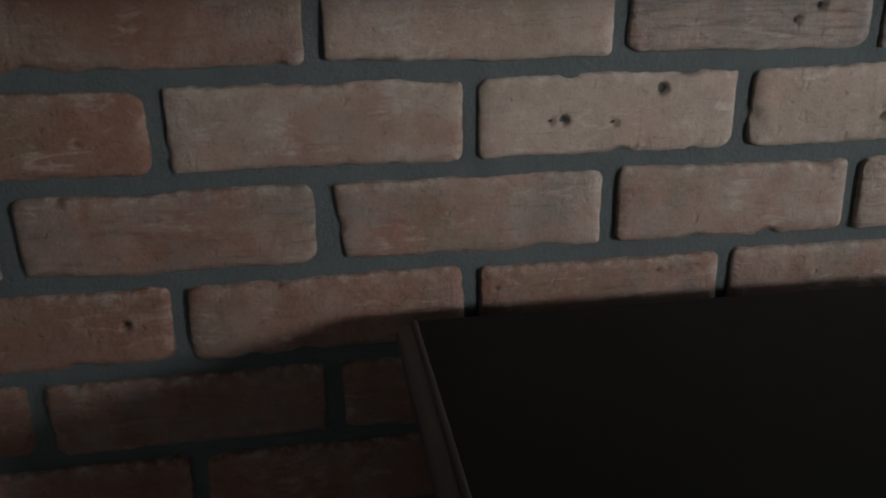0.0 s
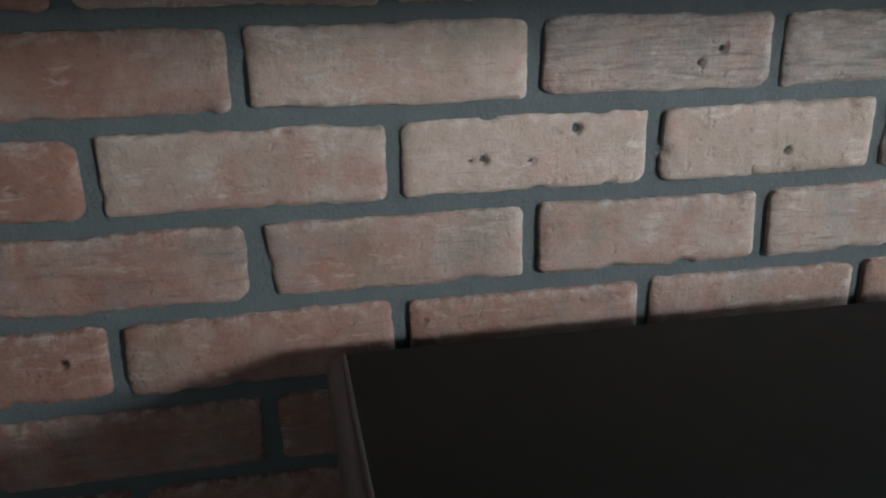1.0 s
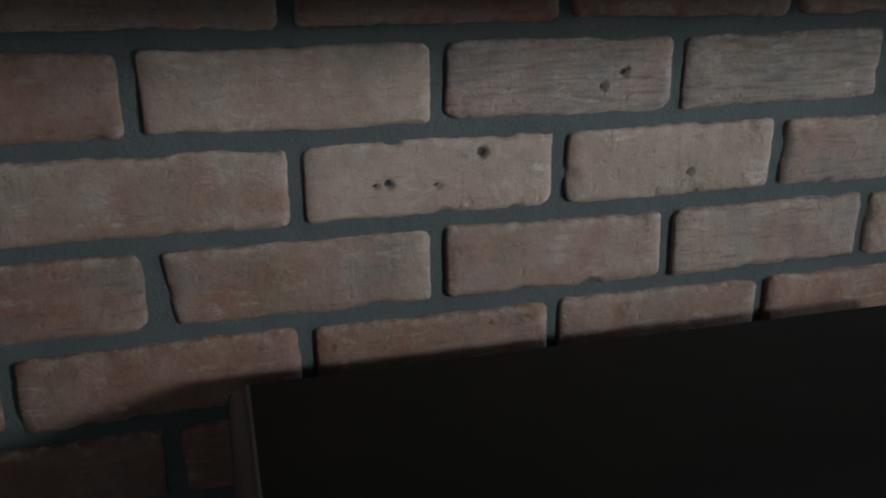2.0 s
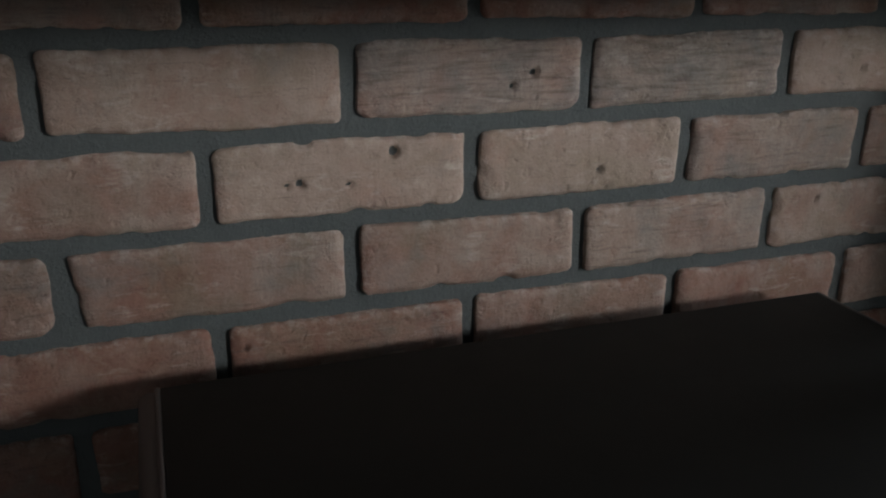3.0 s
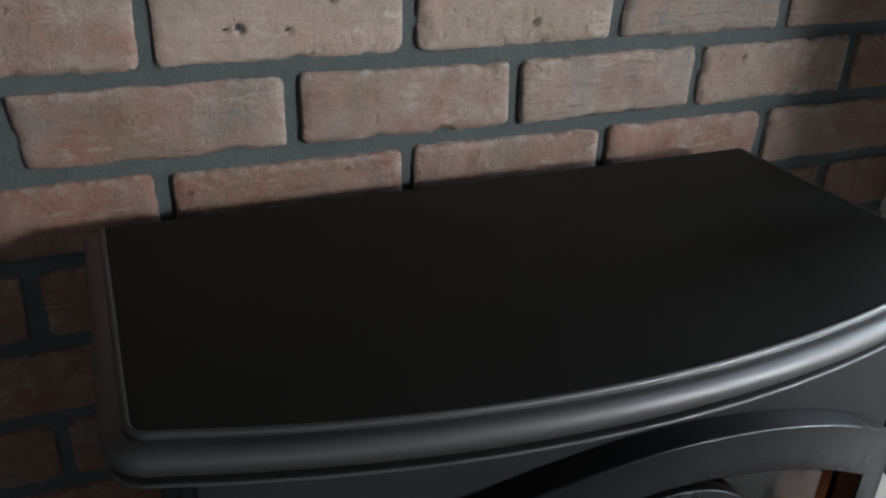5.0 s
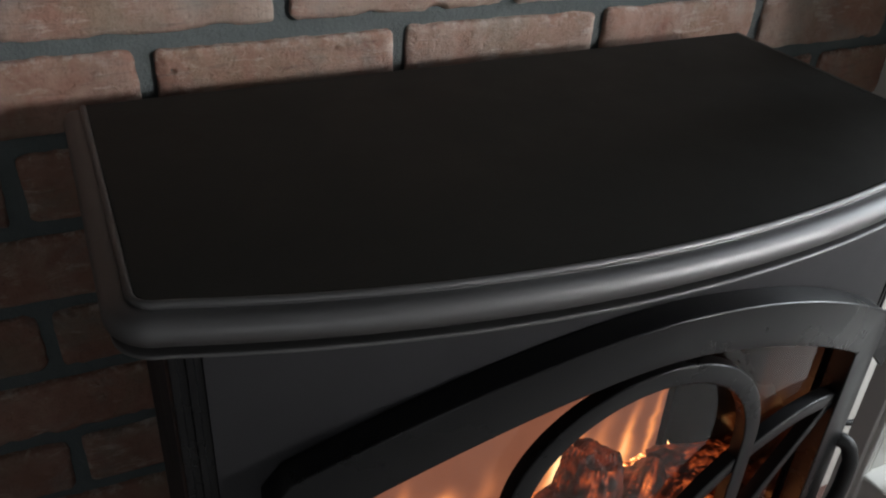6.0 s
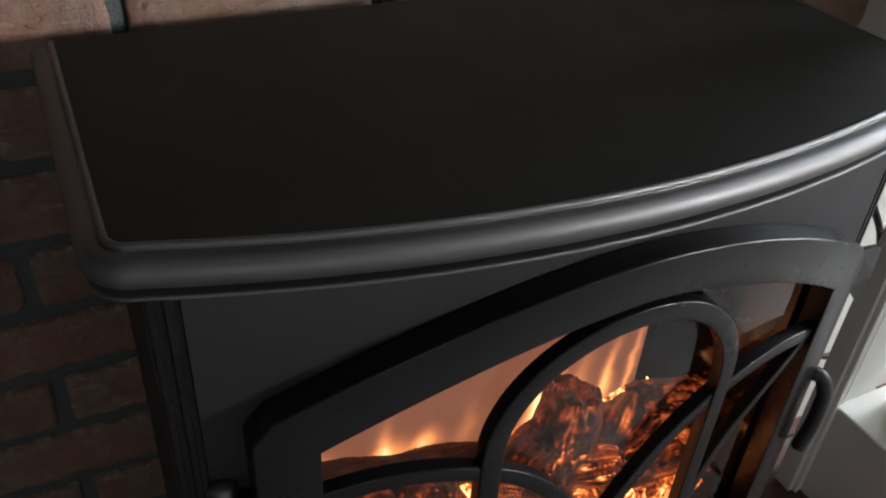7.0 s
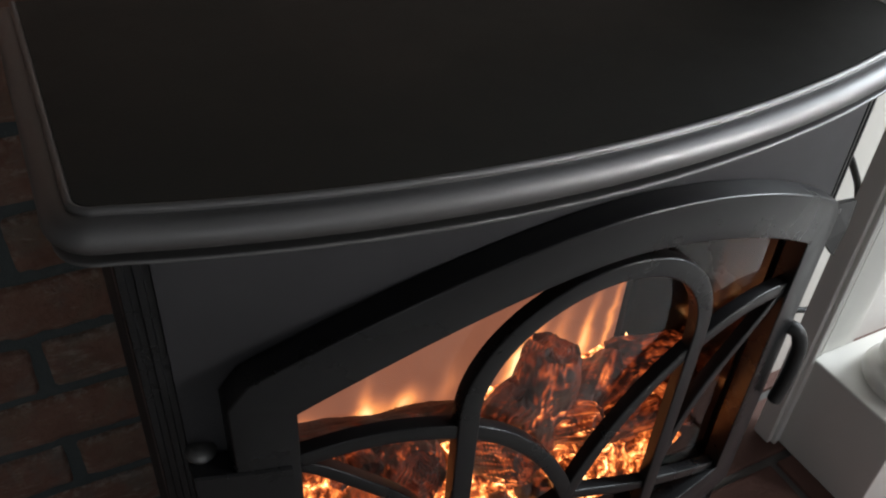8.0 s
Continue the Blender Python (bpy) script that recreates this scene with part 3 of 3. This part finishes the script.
for _ in range(46):
    u, w = rnd.uniform(-0.17, 0.17), rnd.uniform(0.02, 0.7)
    bm = bmesh.new()
    bmesh.ops.create_icosphere(bm, subdivisions=2, radius=rnd.uniform(0.007, 0.014))
    o = Vector((rnd.uniform(0, 50), 0, 0))
    for q in bm.verts:
        q.co = q.co * (1 + 0.45 * noise.noise(q.co * 90 + o))
    coal = part("coal", bm, LOG if rnd.random() < 0.45 else EMBER, smooth=True)
    coal.location = (XC + u, -0.283 + 0.028 * (u / 0.19) ** 2 + 0.115 * w, 0.220 + 0.05 * w)
    under(coal, stove)

# door
DF = -0.329
door = under(new("door"), stove)
door.location = (0, 0, 0)
door.matrix_parent_inverse = Matrix.Identity(4)
tagged(door, "arched black door with interlaced bars over glass")


def door_outline(hw, z0, side, crown, radius, power=1.75, steps=40):
    """Upright sides, a low pointed shoulder and a curved head; from the foot on one side to the foot on the other."""
    pts = [(-hw, z0 + (side - z0) * i / 10) for i in range(10)]
    for i in range(steps + 1):
        t = -1 + 2 * i / steps
        u = t * hw
        z = side + (crown - side) * (1 - abs(t) ** power)
        if abs(t) > 0.955:
            z -= radius * ((abs(t) - 0.955) / 0.045) ** 2
        pts.append((u, z))
    pts += [(hw, side - (side - z0) * i / 10) for i in range(1, 11)]
    return pts


def on_door(u, z, d):
    return (XC + u, bow_y(DF, u) + d, z)


def frame_ring(outer, inner, depth, bevel):
    """A cast frame between two outlines of the same count, its edges eased."""
    m = len(outer)
    rows = []
    for (ou, oz), (iu, iz) in zip(outer, inner):
        e = Vector((iu - ou, iz - oz)).normalized()
        turn = [radians(a) for a in (0, 30, 60, 90)]
        near = [(ou + e.x * bevel * (1 - math.cos(a)), oz + e.y * bevel * (1 - math.cos(a)), bevel * (1 - math.sin(a))) for a in turn]
        far = [(iu - e.x * bevel * (1 - math.cos(a)), iz - e.y * bevel * (1 - math.cos(a)), bevel * (1 - math.sin(a))) for a in reversed(turn)]
        rows.append([(ou, oz, depth)] + near + far + [(iu, iz, depth)])
    v = [on_door(*q) for r in rows for q in r]
    f, w = [], len(rows[0])
    for i in range(m):
        for j in range(w):
            a, b = i * w + j, i * w + (j + 1) % w
            c, e = ((i + 1) % m) * w + j, ((i + 1) % m) * w + (j + 1) % w
            f.append((a, b, e, c))
    return v, f


def close_bottom(pts, z):
    """Run the outline back along its foot."""
    (u1, _), (u0, _) = pts[-1], pts[0]
    return pts + [(u1 + (u0 - u1) * i / 24, z) for i in range(1, 24)]


outer = close_bottom(door_outline(0.226, 0.180, 0.502, 0.578, 0.010, 1.85), 0.180)
inner = close_bottom(door_outline(0.1905, 0.224, 0.4825, 0.5485, 0.0), 0.224)
v, f = frame_ring(outer, inner, 0.0175, 0.0013)
bm = bmesh.new()
me_tmp = bpy.data.meshes.new("tmp")
me_tmp.from_pydata(v, [], f)
bm.from_mesh(me_tmp)
under(part("door_frame", bm, IRON, smooth=True, crease=40), door)


def smooth_line(points, per=5):
    """A Catmull-Rom curve through the points."""
    out, q = [], [Vector(p) for p in points]
    for i in range(len(q) - 1):
        p0, p1, p2, p3 = q[max(i - 1, 0)], q[i], q[i + 1], q[min(i + 2, len(q) - 1)]
        for k in range(per):
            t = k / per
            out.append(tuple(0.5 * (2 * p1 + (p2 - p0) * t + (2 * p0 - 5 * p1 + 4 * p2 - p3) * t * t + (3 * p1 - p0 - 3 * p2 + p3) * t ** 3)))
    return out + [tuple(q[-1])]


def bar(name, points, width, depth=0.0095, set_back=0.002, bevel=0.0012):
    """A flat cast bar that follows a line on the door."""
    if len(points) < 16:
        points = smooth_line(points)
    v, f, m = [], [], len(points)
    for i, (u, z) in enumerate(points):
        a, b = points[max(i - 1, 0)], points[min(i + 1, m - 1)]
        t = Vector((b[0] - a[0], b[1] - a[1])).normalized()
        nx_, nz_ = -t.y, t.x
        h = width / 2
        turn = [radians(a) for a in (0, 30, 60, 90)]
        low = [(-h + bevel * (1 - math.cos(a)), bevel * (1 - math.sin(a))) for a in turn]
        section = [(-h, depth)] + low + [(-o, d) for o, d in reversed(low)] + [(h, depth)]
        for o, d in section:
            v.append(on_door(u + nx_ * o, z + nz_ * o, set_back + d))
    w = len(section)
    for i in range(m - 1):
        for j in range(w):
            k = (j + 1) % w
            f.append((i * w + j, i * w + k, (i + 1) * w + k, (i + 1) * w + j))
    f += [tuple(range(w)), tuple(reversed(range((m - 1) * w, m * w)))]
    b_ = bmesh.new()
    t_ = bpy.data.meshes.new("tmp")
    t_.from_pydata(v, [], f)
    b_.from_mesh(t_)
    bpy.data.meshes.remove(t_)
    return under(part(name, b_, IRON, smooth=True, crease=40), door)


def ell(cu, cz, ru, rz, a0, a1, steps=28):
    return [(cu + ru * math.cos(radians(a0 + (a1 - a0) * i / steps)), cz + rz * math.sin(radians(a0 + (a1 - a0) * i / steps))) for i in range(steps + 1)]


# tall middle arch, and an arch either side that crosses its legs
bar("middle_arch", [(-0.0895, 0.226 + 0.022 * i) for i in range(10)] + ell(0.0, 0.446, 0.0895, 0.0885, 180, 0, 40) + [(0.0895, 0.424 - 0.022 * i) for i in range(10)], 0.0138)
for s in (-1, 1):
    bar("side_arch", [(s * u, z) for u, z in [(0.190, 0.4375), (0.170, 0.442), (0.1525, 0.4440), (0.135, 0.4435), (0.117, 0.4405), (0.098, 0.4350),
                                              (0.080, 0.4268), (0.0595, 0.4125), (0.040, 0.3925), (0.022, 0.367), (0.009, 0.342), (0.0, 0.320)]], 0.0118, set_back=0.0035)
    bar("lower_arch", [(s * u, z) for u, z in [(0.190, 0.431), (0.178, 0.4235), (0.157, 0.405), (0.128, 0.376), (0.108, 0.342), (0.098, 0.310), (0.094, 0.285)]], 0.0092, set_back=0.0045)
    bar("foot_arch", [(s * u, z) for u, z in [(0.0, 0.318), (0.03, 0.305), (0.07, 0.285), (0.11, 0.266), (0.15, 0.245), (0.188, 0.224)]], 0.0092, set_back=0.0045)
# glass behind the bars
gv, gf = [], []
for i in range(33):
    u = -0.197 + 0.394 * i / 32
    head = 0.487 + 0.066 * (1 - abs(u / 0.197) ** 1.75)
    gv += [on_door(u, z, d) for z, d in ((0.21, 0.0150), (head, 0.0150), (head, 0.0170), (0.21, 0.0170))]
    if i:
        a = 4 * i
        gf += [(a - 4 + k, a - 4 + (k + 1) % 4, a + (k + 1) % 4, a + k) for k in range(4)]
gf += [(0, 3, 2, 1), (128, 129, 130, 131)]
pane = mesh_object("glass", gv, gf, GLASS)
pane.data.materials.append(CLEAR)
for poly in pane.data.polygons:
    poly.material_index = 0 if poly.normal.y < -0.7 else 1
pane.visible_shadow = False
tagged(under(pane, door), "clear glass pane")


def hinge(side, z):
    """A flat strap flush with the door's face and a domed pin behind its end."""
    u0, u1 = side * 0.196, side * 0.2485
    v, f = bowed_slab(min(u0, u1), max(u0, u1), z - 0.026, z, DF - 0.0015, 0.017, 8, 0.0014)
    under(mesh_object("hinge_strap", v, f, IRON), door)
    c = (XC + side * 0.2405, bow_y(DF, 0.2405) + 0.0165)
    v, f = lathe([(0.0, z - 0.060), (0.0070, z - 0.060), (0.0070, z + 0.0005), (0.0066, z + 0.001), (0.0086, z + 0.002), (0.0089, z + 0.0042), (0.0072, z + 0.0070), (0.004, z + 0.0086), (0.0, z + 0.0090)], 24, c)
    under(mesh_object("hinge_pin", v, f, TRIM, smooth=True, label="domed hinge pin"), door)


hinge(-1, 0.440)
hinge(-1, 0.272)

# pull on the free edge of the door
hb = bpy.data.curves.new("door_pull", "CURVE")
hb.dimensions, hb.bevel_depth, hb.bevel_resolution = "3D", 0.0062, 5
sp = hb.splines.new("BEZIER")
pull = [(0.220, 0.372, 0.012), (0.230, 0.376, -0.002), (0.2350, 0.364, -0.010), (0.2365, 0.345, -0.012), (0.2355, 0.320, -0.012), (0.2330, 0.296, -0.010)]
sp.bezier_points.add(len(pull) - 1)
for q, (u, z, d) in zip(sp.bezier_points, pull):
    q.co = on_door(u, z, d)
    q.handle_left_type = q.handle_right_type = "AUTO"
hb.use_fill_caps = True
hb.materials.append(RUBBER)
under(tagged(new("door_pull", hb), "curved black pull handle"), door)
# latch plate beside the head of the door
v, f = [], []
latch = [(0.215, 0.492), (0.250, 0.481), (0.281, 0.474), (0.284, 0.445), (0.281, 0.418), (0.262, 0.438), (0.245, 0.455), (0.215, 0.460)]
m = len(latch)
for d in (-0.0060, -0.0015):
    v += [(XC + u, bow_y(BF, min(u, 0.262)) + d, z) for u, z in latch]
f = [tuple(range(m)), tuple(reversed(range(m, 2 * m)))] + [(i, m + i, m + (i + 1) % m, (i + 1) % m) for i in range(m)]
under(mesh_object("latch_plate", v, f, IRON, label="dark latch plate beside the door"), door)

# ---- white surround ----
surround = tagged(new("fireplace_surround"), "white painted fireplace surround with a fluted column on a plinth", "fireplace surround")
surround.location = (0.81, -0.15, -0.07)
SX, SY, SZ0, SZ1 = 0.728, -0.163, -0.07, 0.893
under(box("pilaster_board", (SX, 0.815, SY, SY + 0.026, SZ0, SZ1), WHITE, bevel=0.0015), surround)
for x, w, d in ((SX + 0.010, 0.007, 0.006), (SX + 0.0185, 0.005, 0.004), (SX + 0.026, 0.004, 0.003)):
    bm = box_bm(x - w / 2, x + w / 2, SY - d, SY + 0.0005, SZ0, SZ1, bevel=d * 0.4)
    under(part("moulding_strip", bm, WHITE), surround)
under(box("plinth_block", (0.746, 0.884, -0.298, SY, SZ0, 0.085), WHITE, bevel=0.0015), surround)
under(box("plinth_cap", (0.742, 0.889, -0.303, SY, 0.085, 0.093), WHITE, bevel=0.003), surround)
COL = (0.821, -0.247)
ZP = 0.093
v, f = lathe([(0.0, ZP), (0.054, ZP)] + [(0.050 + 0.0095 * math.cos(radians(a)), ZP + 0.011 + 0.011 * math.sin(radians(a))) for a in range(-80, 81, 16)]
             + [(0.047, ZP + 0.0235), (0.0445, ZP + 0.026), (0.0435, ZP + 0.033)]
             + [(0.043 + 0.006 * math.cos(radians(a)), ZP + 0.039 + 0.006 * math.sin(radians(a))) for a in range(-80, 81, 20)] + [(0.041, ZP + 0.046), (0.0385, ZP + 0.055)], 56, COL)
under(mesh_object("column_base", v, f, WHITE, smooth=True), surround)
v, f = lathe([(0.0385, ZP + 0.053), (0.0382, ZP + 0.07), (0.0375, 0.5), (0.036, 0.82), (0.036, SZ1)], 192, COL, 16, 0.0035)
under(mesh_object("column_shaft", v, f, WHITE, smooth=True), surround)
# lintel out of view, given the dark lining colour to curb bounced light
under(box("header", (-0.68, 0.90, -0.338, -0.026, SZ1, 1.12), DARK_LINING, bevel=0.002, label="unseen lintel, coloured dark to curb bounced light"), surround)
under(box("mantel_shelf", (-0.74, 0.96, -0.378, -0.026, 1.12, 1.16), WHITE, bevel=0.004), surround)


def cable(name, pts, radius, label):
    cu = bpy.data.curves.new(name, "CURVE")
    cu.dimensions, cu.bevel_depth, cu.bevel_resolution = "3D", radius, 3
    s = cu.splines.new("BEZIER")
    s.bezier_points.add(len(pts) - 1)
    for q, p in zip(s.bezier_points, pts):
        q.co = p
        q.handle_left_type = q.handle_right_type = "AUTO"
    cu.use_fill_caps = True
    cu.materials.append(RUBBER)
    return tagged(new(name, cu), label, "power cable")


cable("power_cable", CABLE, 0.0042, "black power cable looping down beside the stove")

# ---- hearth ----
hearth = tagged(box("hearth", (-0.85, 1.0, -0.62, 0.002, -0.135, -0.077), DUSK), "dark red brick hearth with grey joints", "hearth", kind="structure")
m, nt, p = mat("dark_hearth_brick")
vec = coords(nt)
a, b = noise_tex(nt, vec, 22, 8, 0.65), noise_tex(nt, vec, 300, 5, 0.7)
col = mix(nt, a, (0.095, 0.044, 0.035), (0.20, 0.10, 0.076))
nt.links.new(mix(nt, ramp(nt, b, [(0.62, 0.0), (0.78, 0.4)]), col, (0.24, 0.18, 0.15)), p.inputs["Base Color"])
p.inputs["Roughness"].default_value = 0.75
bump(nt, p, math_node(nt, "ADD", a, math_node(nt, "MULTIPLY", b, 0.3)), 0.7, 0.003)
HEARTH = m
hb_bm = box_bm(-0.0915, 0.0915, -0.0405, 0.0405, -0.03, 0.0, bevel=0.003)
paver = part("hearth_brick", hb_bm, HEARTH)
paver_mesh = paver.data
bpy.data.objects.remove(paver)
for r in range(6):
    for c in range(10):
        ob = new("hearth_brick", paver_mesh)
        ob.parent = hearth
        ob.location = (-0.84 + 0.0915 + 0.195 * c - (0.0975 if r % 2 else 0) * (1 if c else 0), -0.046 - 0.093 * r, -0.070 - rnd.uniform(0.0002, 0.0015))
        ob.rotation_euler = (0, 0, radians(rnd.uniform(-0.5, 0.5)))

# ---- bricks of the wall ----
EVEN = [-0.80, -0.603, -0.405, -0.206, -0.003, 0.191, 0.378, 0.560, 0.745, 0.80]
ODD = [-0.80, -0.71, -0.508, -0.308, -0.104, 0.098, 0.284, 0.469, 0.655, 0.80]
# pits in the faces: x, z, radius
PITS = [(0.130, 0.763, 0.0040), (0.061, 0.744, 0.0034), (0.052, 0.743, 0.0020), (0.096, 0.741, 0.0022), (0.239, 0.816, 0.0034), (0.222, 0.806, 0.0026), (-0.241, 0.615, 0.0028),
        (0.298, 0.737, 0.0030), (0.137, 0.630, 0.0017), (0.015, 0.623, 0.0018), (0.547, 0.808, 0.0028), (0.520, 0.694, 0.0020)]
# red, pale wash and soot shown by the bricks that stand out: row, column -> (wash, soot)
LOOK = {(0, 2): (0.18, 0.1), (0, 3): (0.36, 0.25), (0, 4): (0.46, 0.35), (0, 5): (0.48, 0.2), (0, 6): (0.42, 0.1), (0, 7): (0.48, 0.25),
        (1, 3): (0.42, 0.5), (1, 4): (0.50, 0.35), (1, 5): (0.55, 0.3), (1, 6): (0.62, 0.45), (1, 7): (0.60, 0.2), (1, 8): (0.40, 0.3),
        (2, 2): (0.22, 0.15), (2, 3): (0.58, 0.2), (2, 4): (0.70, 0.3), (2, 5): (0.68, 0.1), (2, 6): (0.60, 0.5), (2, 7): (0.52, 0.4),
        (3, 3): (0.38, 0.25), (3, 4): (0.62, 0.15), (3, 5): (0.60, 0.75), (3, 6): (0.66, 0.85), (3, 7): (0.66, 0.2),
        (4, 4): (0.40, 0.4), (4, 5): (0.40, 0.4), (-1, 3): (0.35, 0.45), (-1, 2): (0.15, 0.2)}

# bricks set darker or paler than the rest
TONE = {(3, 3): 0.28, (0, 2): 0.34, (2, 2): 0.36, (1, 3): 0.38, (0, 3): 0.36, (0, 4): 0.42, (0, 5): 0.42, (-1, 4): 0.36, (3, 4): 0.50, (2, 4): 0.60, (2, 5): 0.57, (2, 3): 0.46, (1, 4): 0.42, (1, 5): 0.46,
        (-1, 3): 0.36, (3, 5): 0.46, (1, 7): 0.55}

# shapes that stand out: a slanting end, broad corners (0 and 1 low, 2 and 3 high)
SLANT = {(1, 4): 0.0065, (1, 3): 0.002}
CORNERS = {(3, 5): {1: 2.8}, (2, 2): {3: 2.6}, (2, 4): {1: 2.2, 2: 1.8}, (0, 3): {3: 2.0}, (2, 5): {0: 2.0}, (1, 5): {0: 1.6}}


def brick(row, col, x0, x1, z0, z1):
    fine = -3 <= row <= 5 and x1 > -0.45
    step = 0.0020 if fine else 0.006
    w, h = x1 - x0, z1 - z0
    cx, cz = (x0 + x1) / 2, (z0 + z1) / 2
    hx, hz = w / 2, h / 2
    nu, nv = max(4, int(w / step)), max(4, int(h / step))
    r0 = min(hx, hz) * rnd.uniform(0.14, 0.26)
    corner = [rnd.uniform(0.5, 1.5) * r0 for _ in range(4)]
    for k, big in CORNERS.get((row, col), {}).items():
        corner[k] = big * 0.0045
    slant = SLANT.get((row, col), 0.0)
    seed = Vector((row * 7.3 + 11, col * 5.1 + 3, rnd.uniform(0, 20)))
    tilt = rnd.uniform(-0.010, 0.010)
    rise = rnd.uniform(-0.0012, 0.0012)
    pits = [p for p in PITS if x0 < p[0] < x1 and z0 < p[1] < z1]
    verts, edge_wear_lit = [], []
    for j in range(nv + 1):
        for i in range(nu + 1):
            s, t = 2 * i / nu - 1, 2 * j / nv - 1
            # crowd rows to the edges so that they round cleanly
            s, t = math.sin(s * math.pi / 2) * 0.35 + s * 0.65, math.sin(t * math.pi / 2) * 0.35 + t * 0.65
            px, pz = s * hx, t * hz
            r = corner[(1 if s > 0 else 0) + (2 if t > 0 else 0)]
            vx, vz = (abs(px) - (hx - r)) / r, (abs(pz) - (hz - r)) / r
            if vx > 0 and vz > 0:
                k = max(vx, vz) / math.hypot(vx, vz)
                px, pz = math.copysign(hx - r + vx * k * r, s), math.copysign(hz - r + vz * k * r, t)
            wx, wz = px + cx, pz + cz
            along = Vector((wx * 22, wz * 22, 0)) + seed
            fine_n = noise.noise(Vector((wx * 190, wz * 190, 7)) + seed)
            ex, ez = abs(s) ** 7, abs(t) ** 5
            px += math.copysign(ex, s) * (0.0015 * noise.noise(along + Vector((31, 0, 0))) + 0.0006 * noise.noise(along * 4.1) + 0.0006 * fine_n)
            pz += math.copysign(ez, t) * (0.0020 * noise.noise(along * 1.2) + 0.0011 * noise.noise(along * 3.7) + 0.0006 * fine_n)
            edge = max(abs(s) ** (hx / 0.0042), abs(t) ** (hz / 0.0030))
            chip = max(0.0, noise.noise(along * 2.6 + Vector((0, 9, 0))) - 0.22) * max(0.6 * abs(s) ** 18, abs(t) ** 7) * 0.015
            y = 0.0030 * edge + chip
            y += 0.0011 * noise.noise(along * 0.8) + 0.00055 * noise.noise(along * 4) + 0.0003 * fine_n
            for qx, qz, qr in pits:
                d = math.hypot(wx - qx, wz - qz) / qr
                if d < 1.0:
                    y += 0.0085 * (1 - d ** 6)
            px -= slant * min(0.0, s) * (0.5 - 0.5 * t)
            # wear on all edges; top edge weighted up to paint the light it catches
            edge_wear_lit.append(min(1.0, max(0.6 * abs(s) ** (hx / 0.006), (1.0 if t > 0 else 0.35) * abs(t) ** (hz / 0.006))))
            verts.append((px, y + tilt * pz, pz + px * rise / 0.1))
    faces = []
    row_n = nu + 1
    for j in range(nv):
        for i in range(nu):
            a_ = j * row_n + i
            faces.append((a_, a_ + 1, a_ + row_n + 1, a_ + row_n))
    rim = [i for i in range(row_n)] + [j * row_n + nu for j in range(1, nv + 1)] + [nv * row_n + i for i in range(nu - 1, -1, -1)] + [j * row_n for j in range(nv - 1, 0, -1)]
    start = len(verts)
    for i in rim:
        x, y, z = verts[i]
        verts.append((x * 1.002, 0.020, z * 1.004))
    m_ = len(rim)
    for k in range(m_):
        q = (k + 1) % m_
        faces.append((rim[k], start + k, start + q, rim[q]))
    ob = mesh_object("brick", verts, faces, BRICK, BED, smooth=True, tidy=False)
    edge_wear_lit += [0.0] * (len(verts) - len(edge_wear_lit))
    ob.data.attributes.new("edge_wear_lit", "FLOAT", "POINT").data.foreach_set("value", edge_wear_lit)
    ob.location = (cx, rnd.uniform(-0.0012, 0.0008), cz)
    # rows below 0 get less wash and a darker tone
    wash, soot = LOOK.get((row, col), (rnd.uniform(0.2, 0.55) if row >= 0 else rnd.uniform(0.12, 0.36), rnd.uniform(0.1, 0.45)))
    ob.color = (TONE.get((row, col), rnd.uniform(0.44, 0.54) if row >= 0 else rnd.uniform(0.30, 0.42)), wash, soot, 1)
    return ob


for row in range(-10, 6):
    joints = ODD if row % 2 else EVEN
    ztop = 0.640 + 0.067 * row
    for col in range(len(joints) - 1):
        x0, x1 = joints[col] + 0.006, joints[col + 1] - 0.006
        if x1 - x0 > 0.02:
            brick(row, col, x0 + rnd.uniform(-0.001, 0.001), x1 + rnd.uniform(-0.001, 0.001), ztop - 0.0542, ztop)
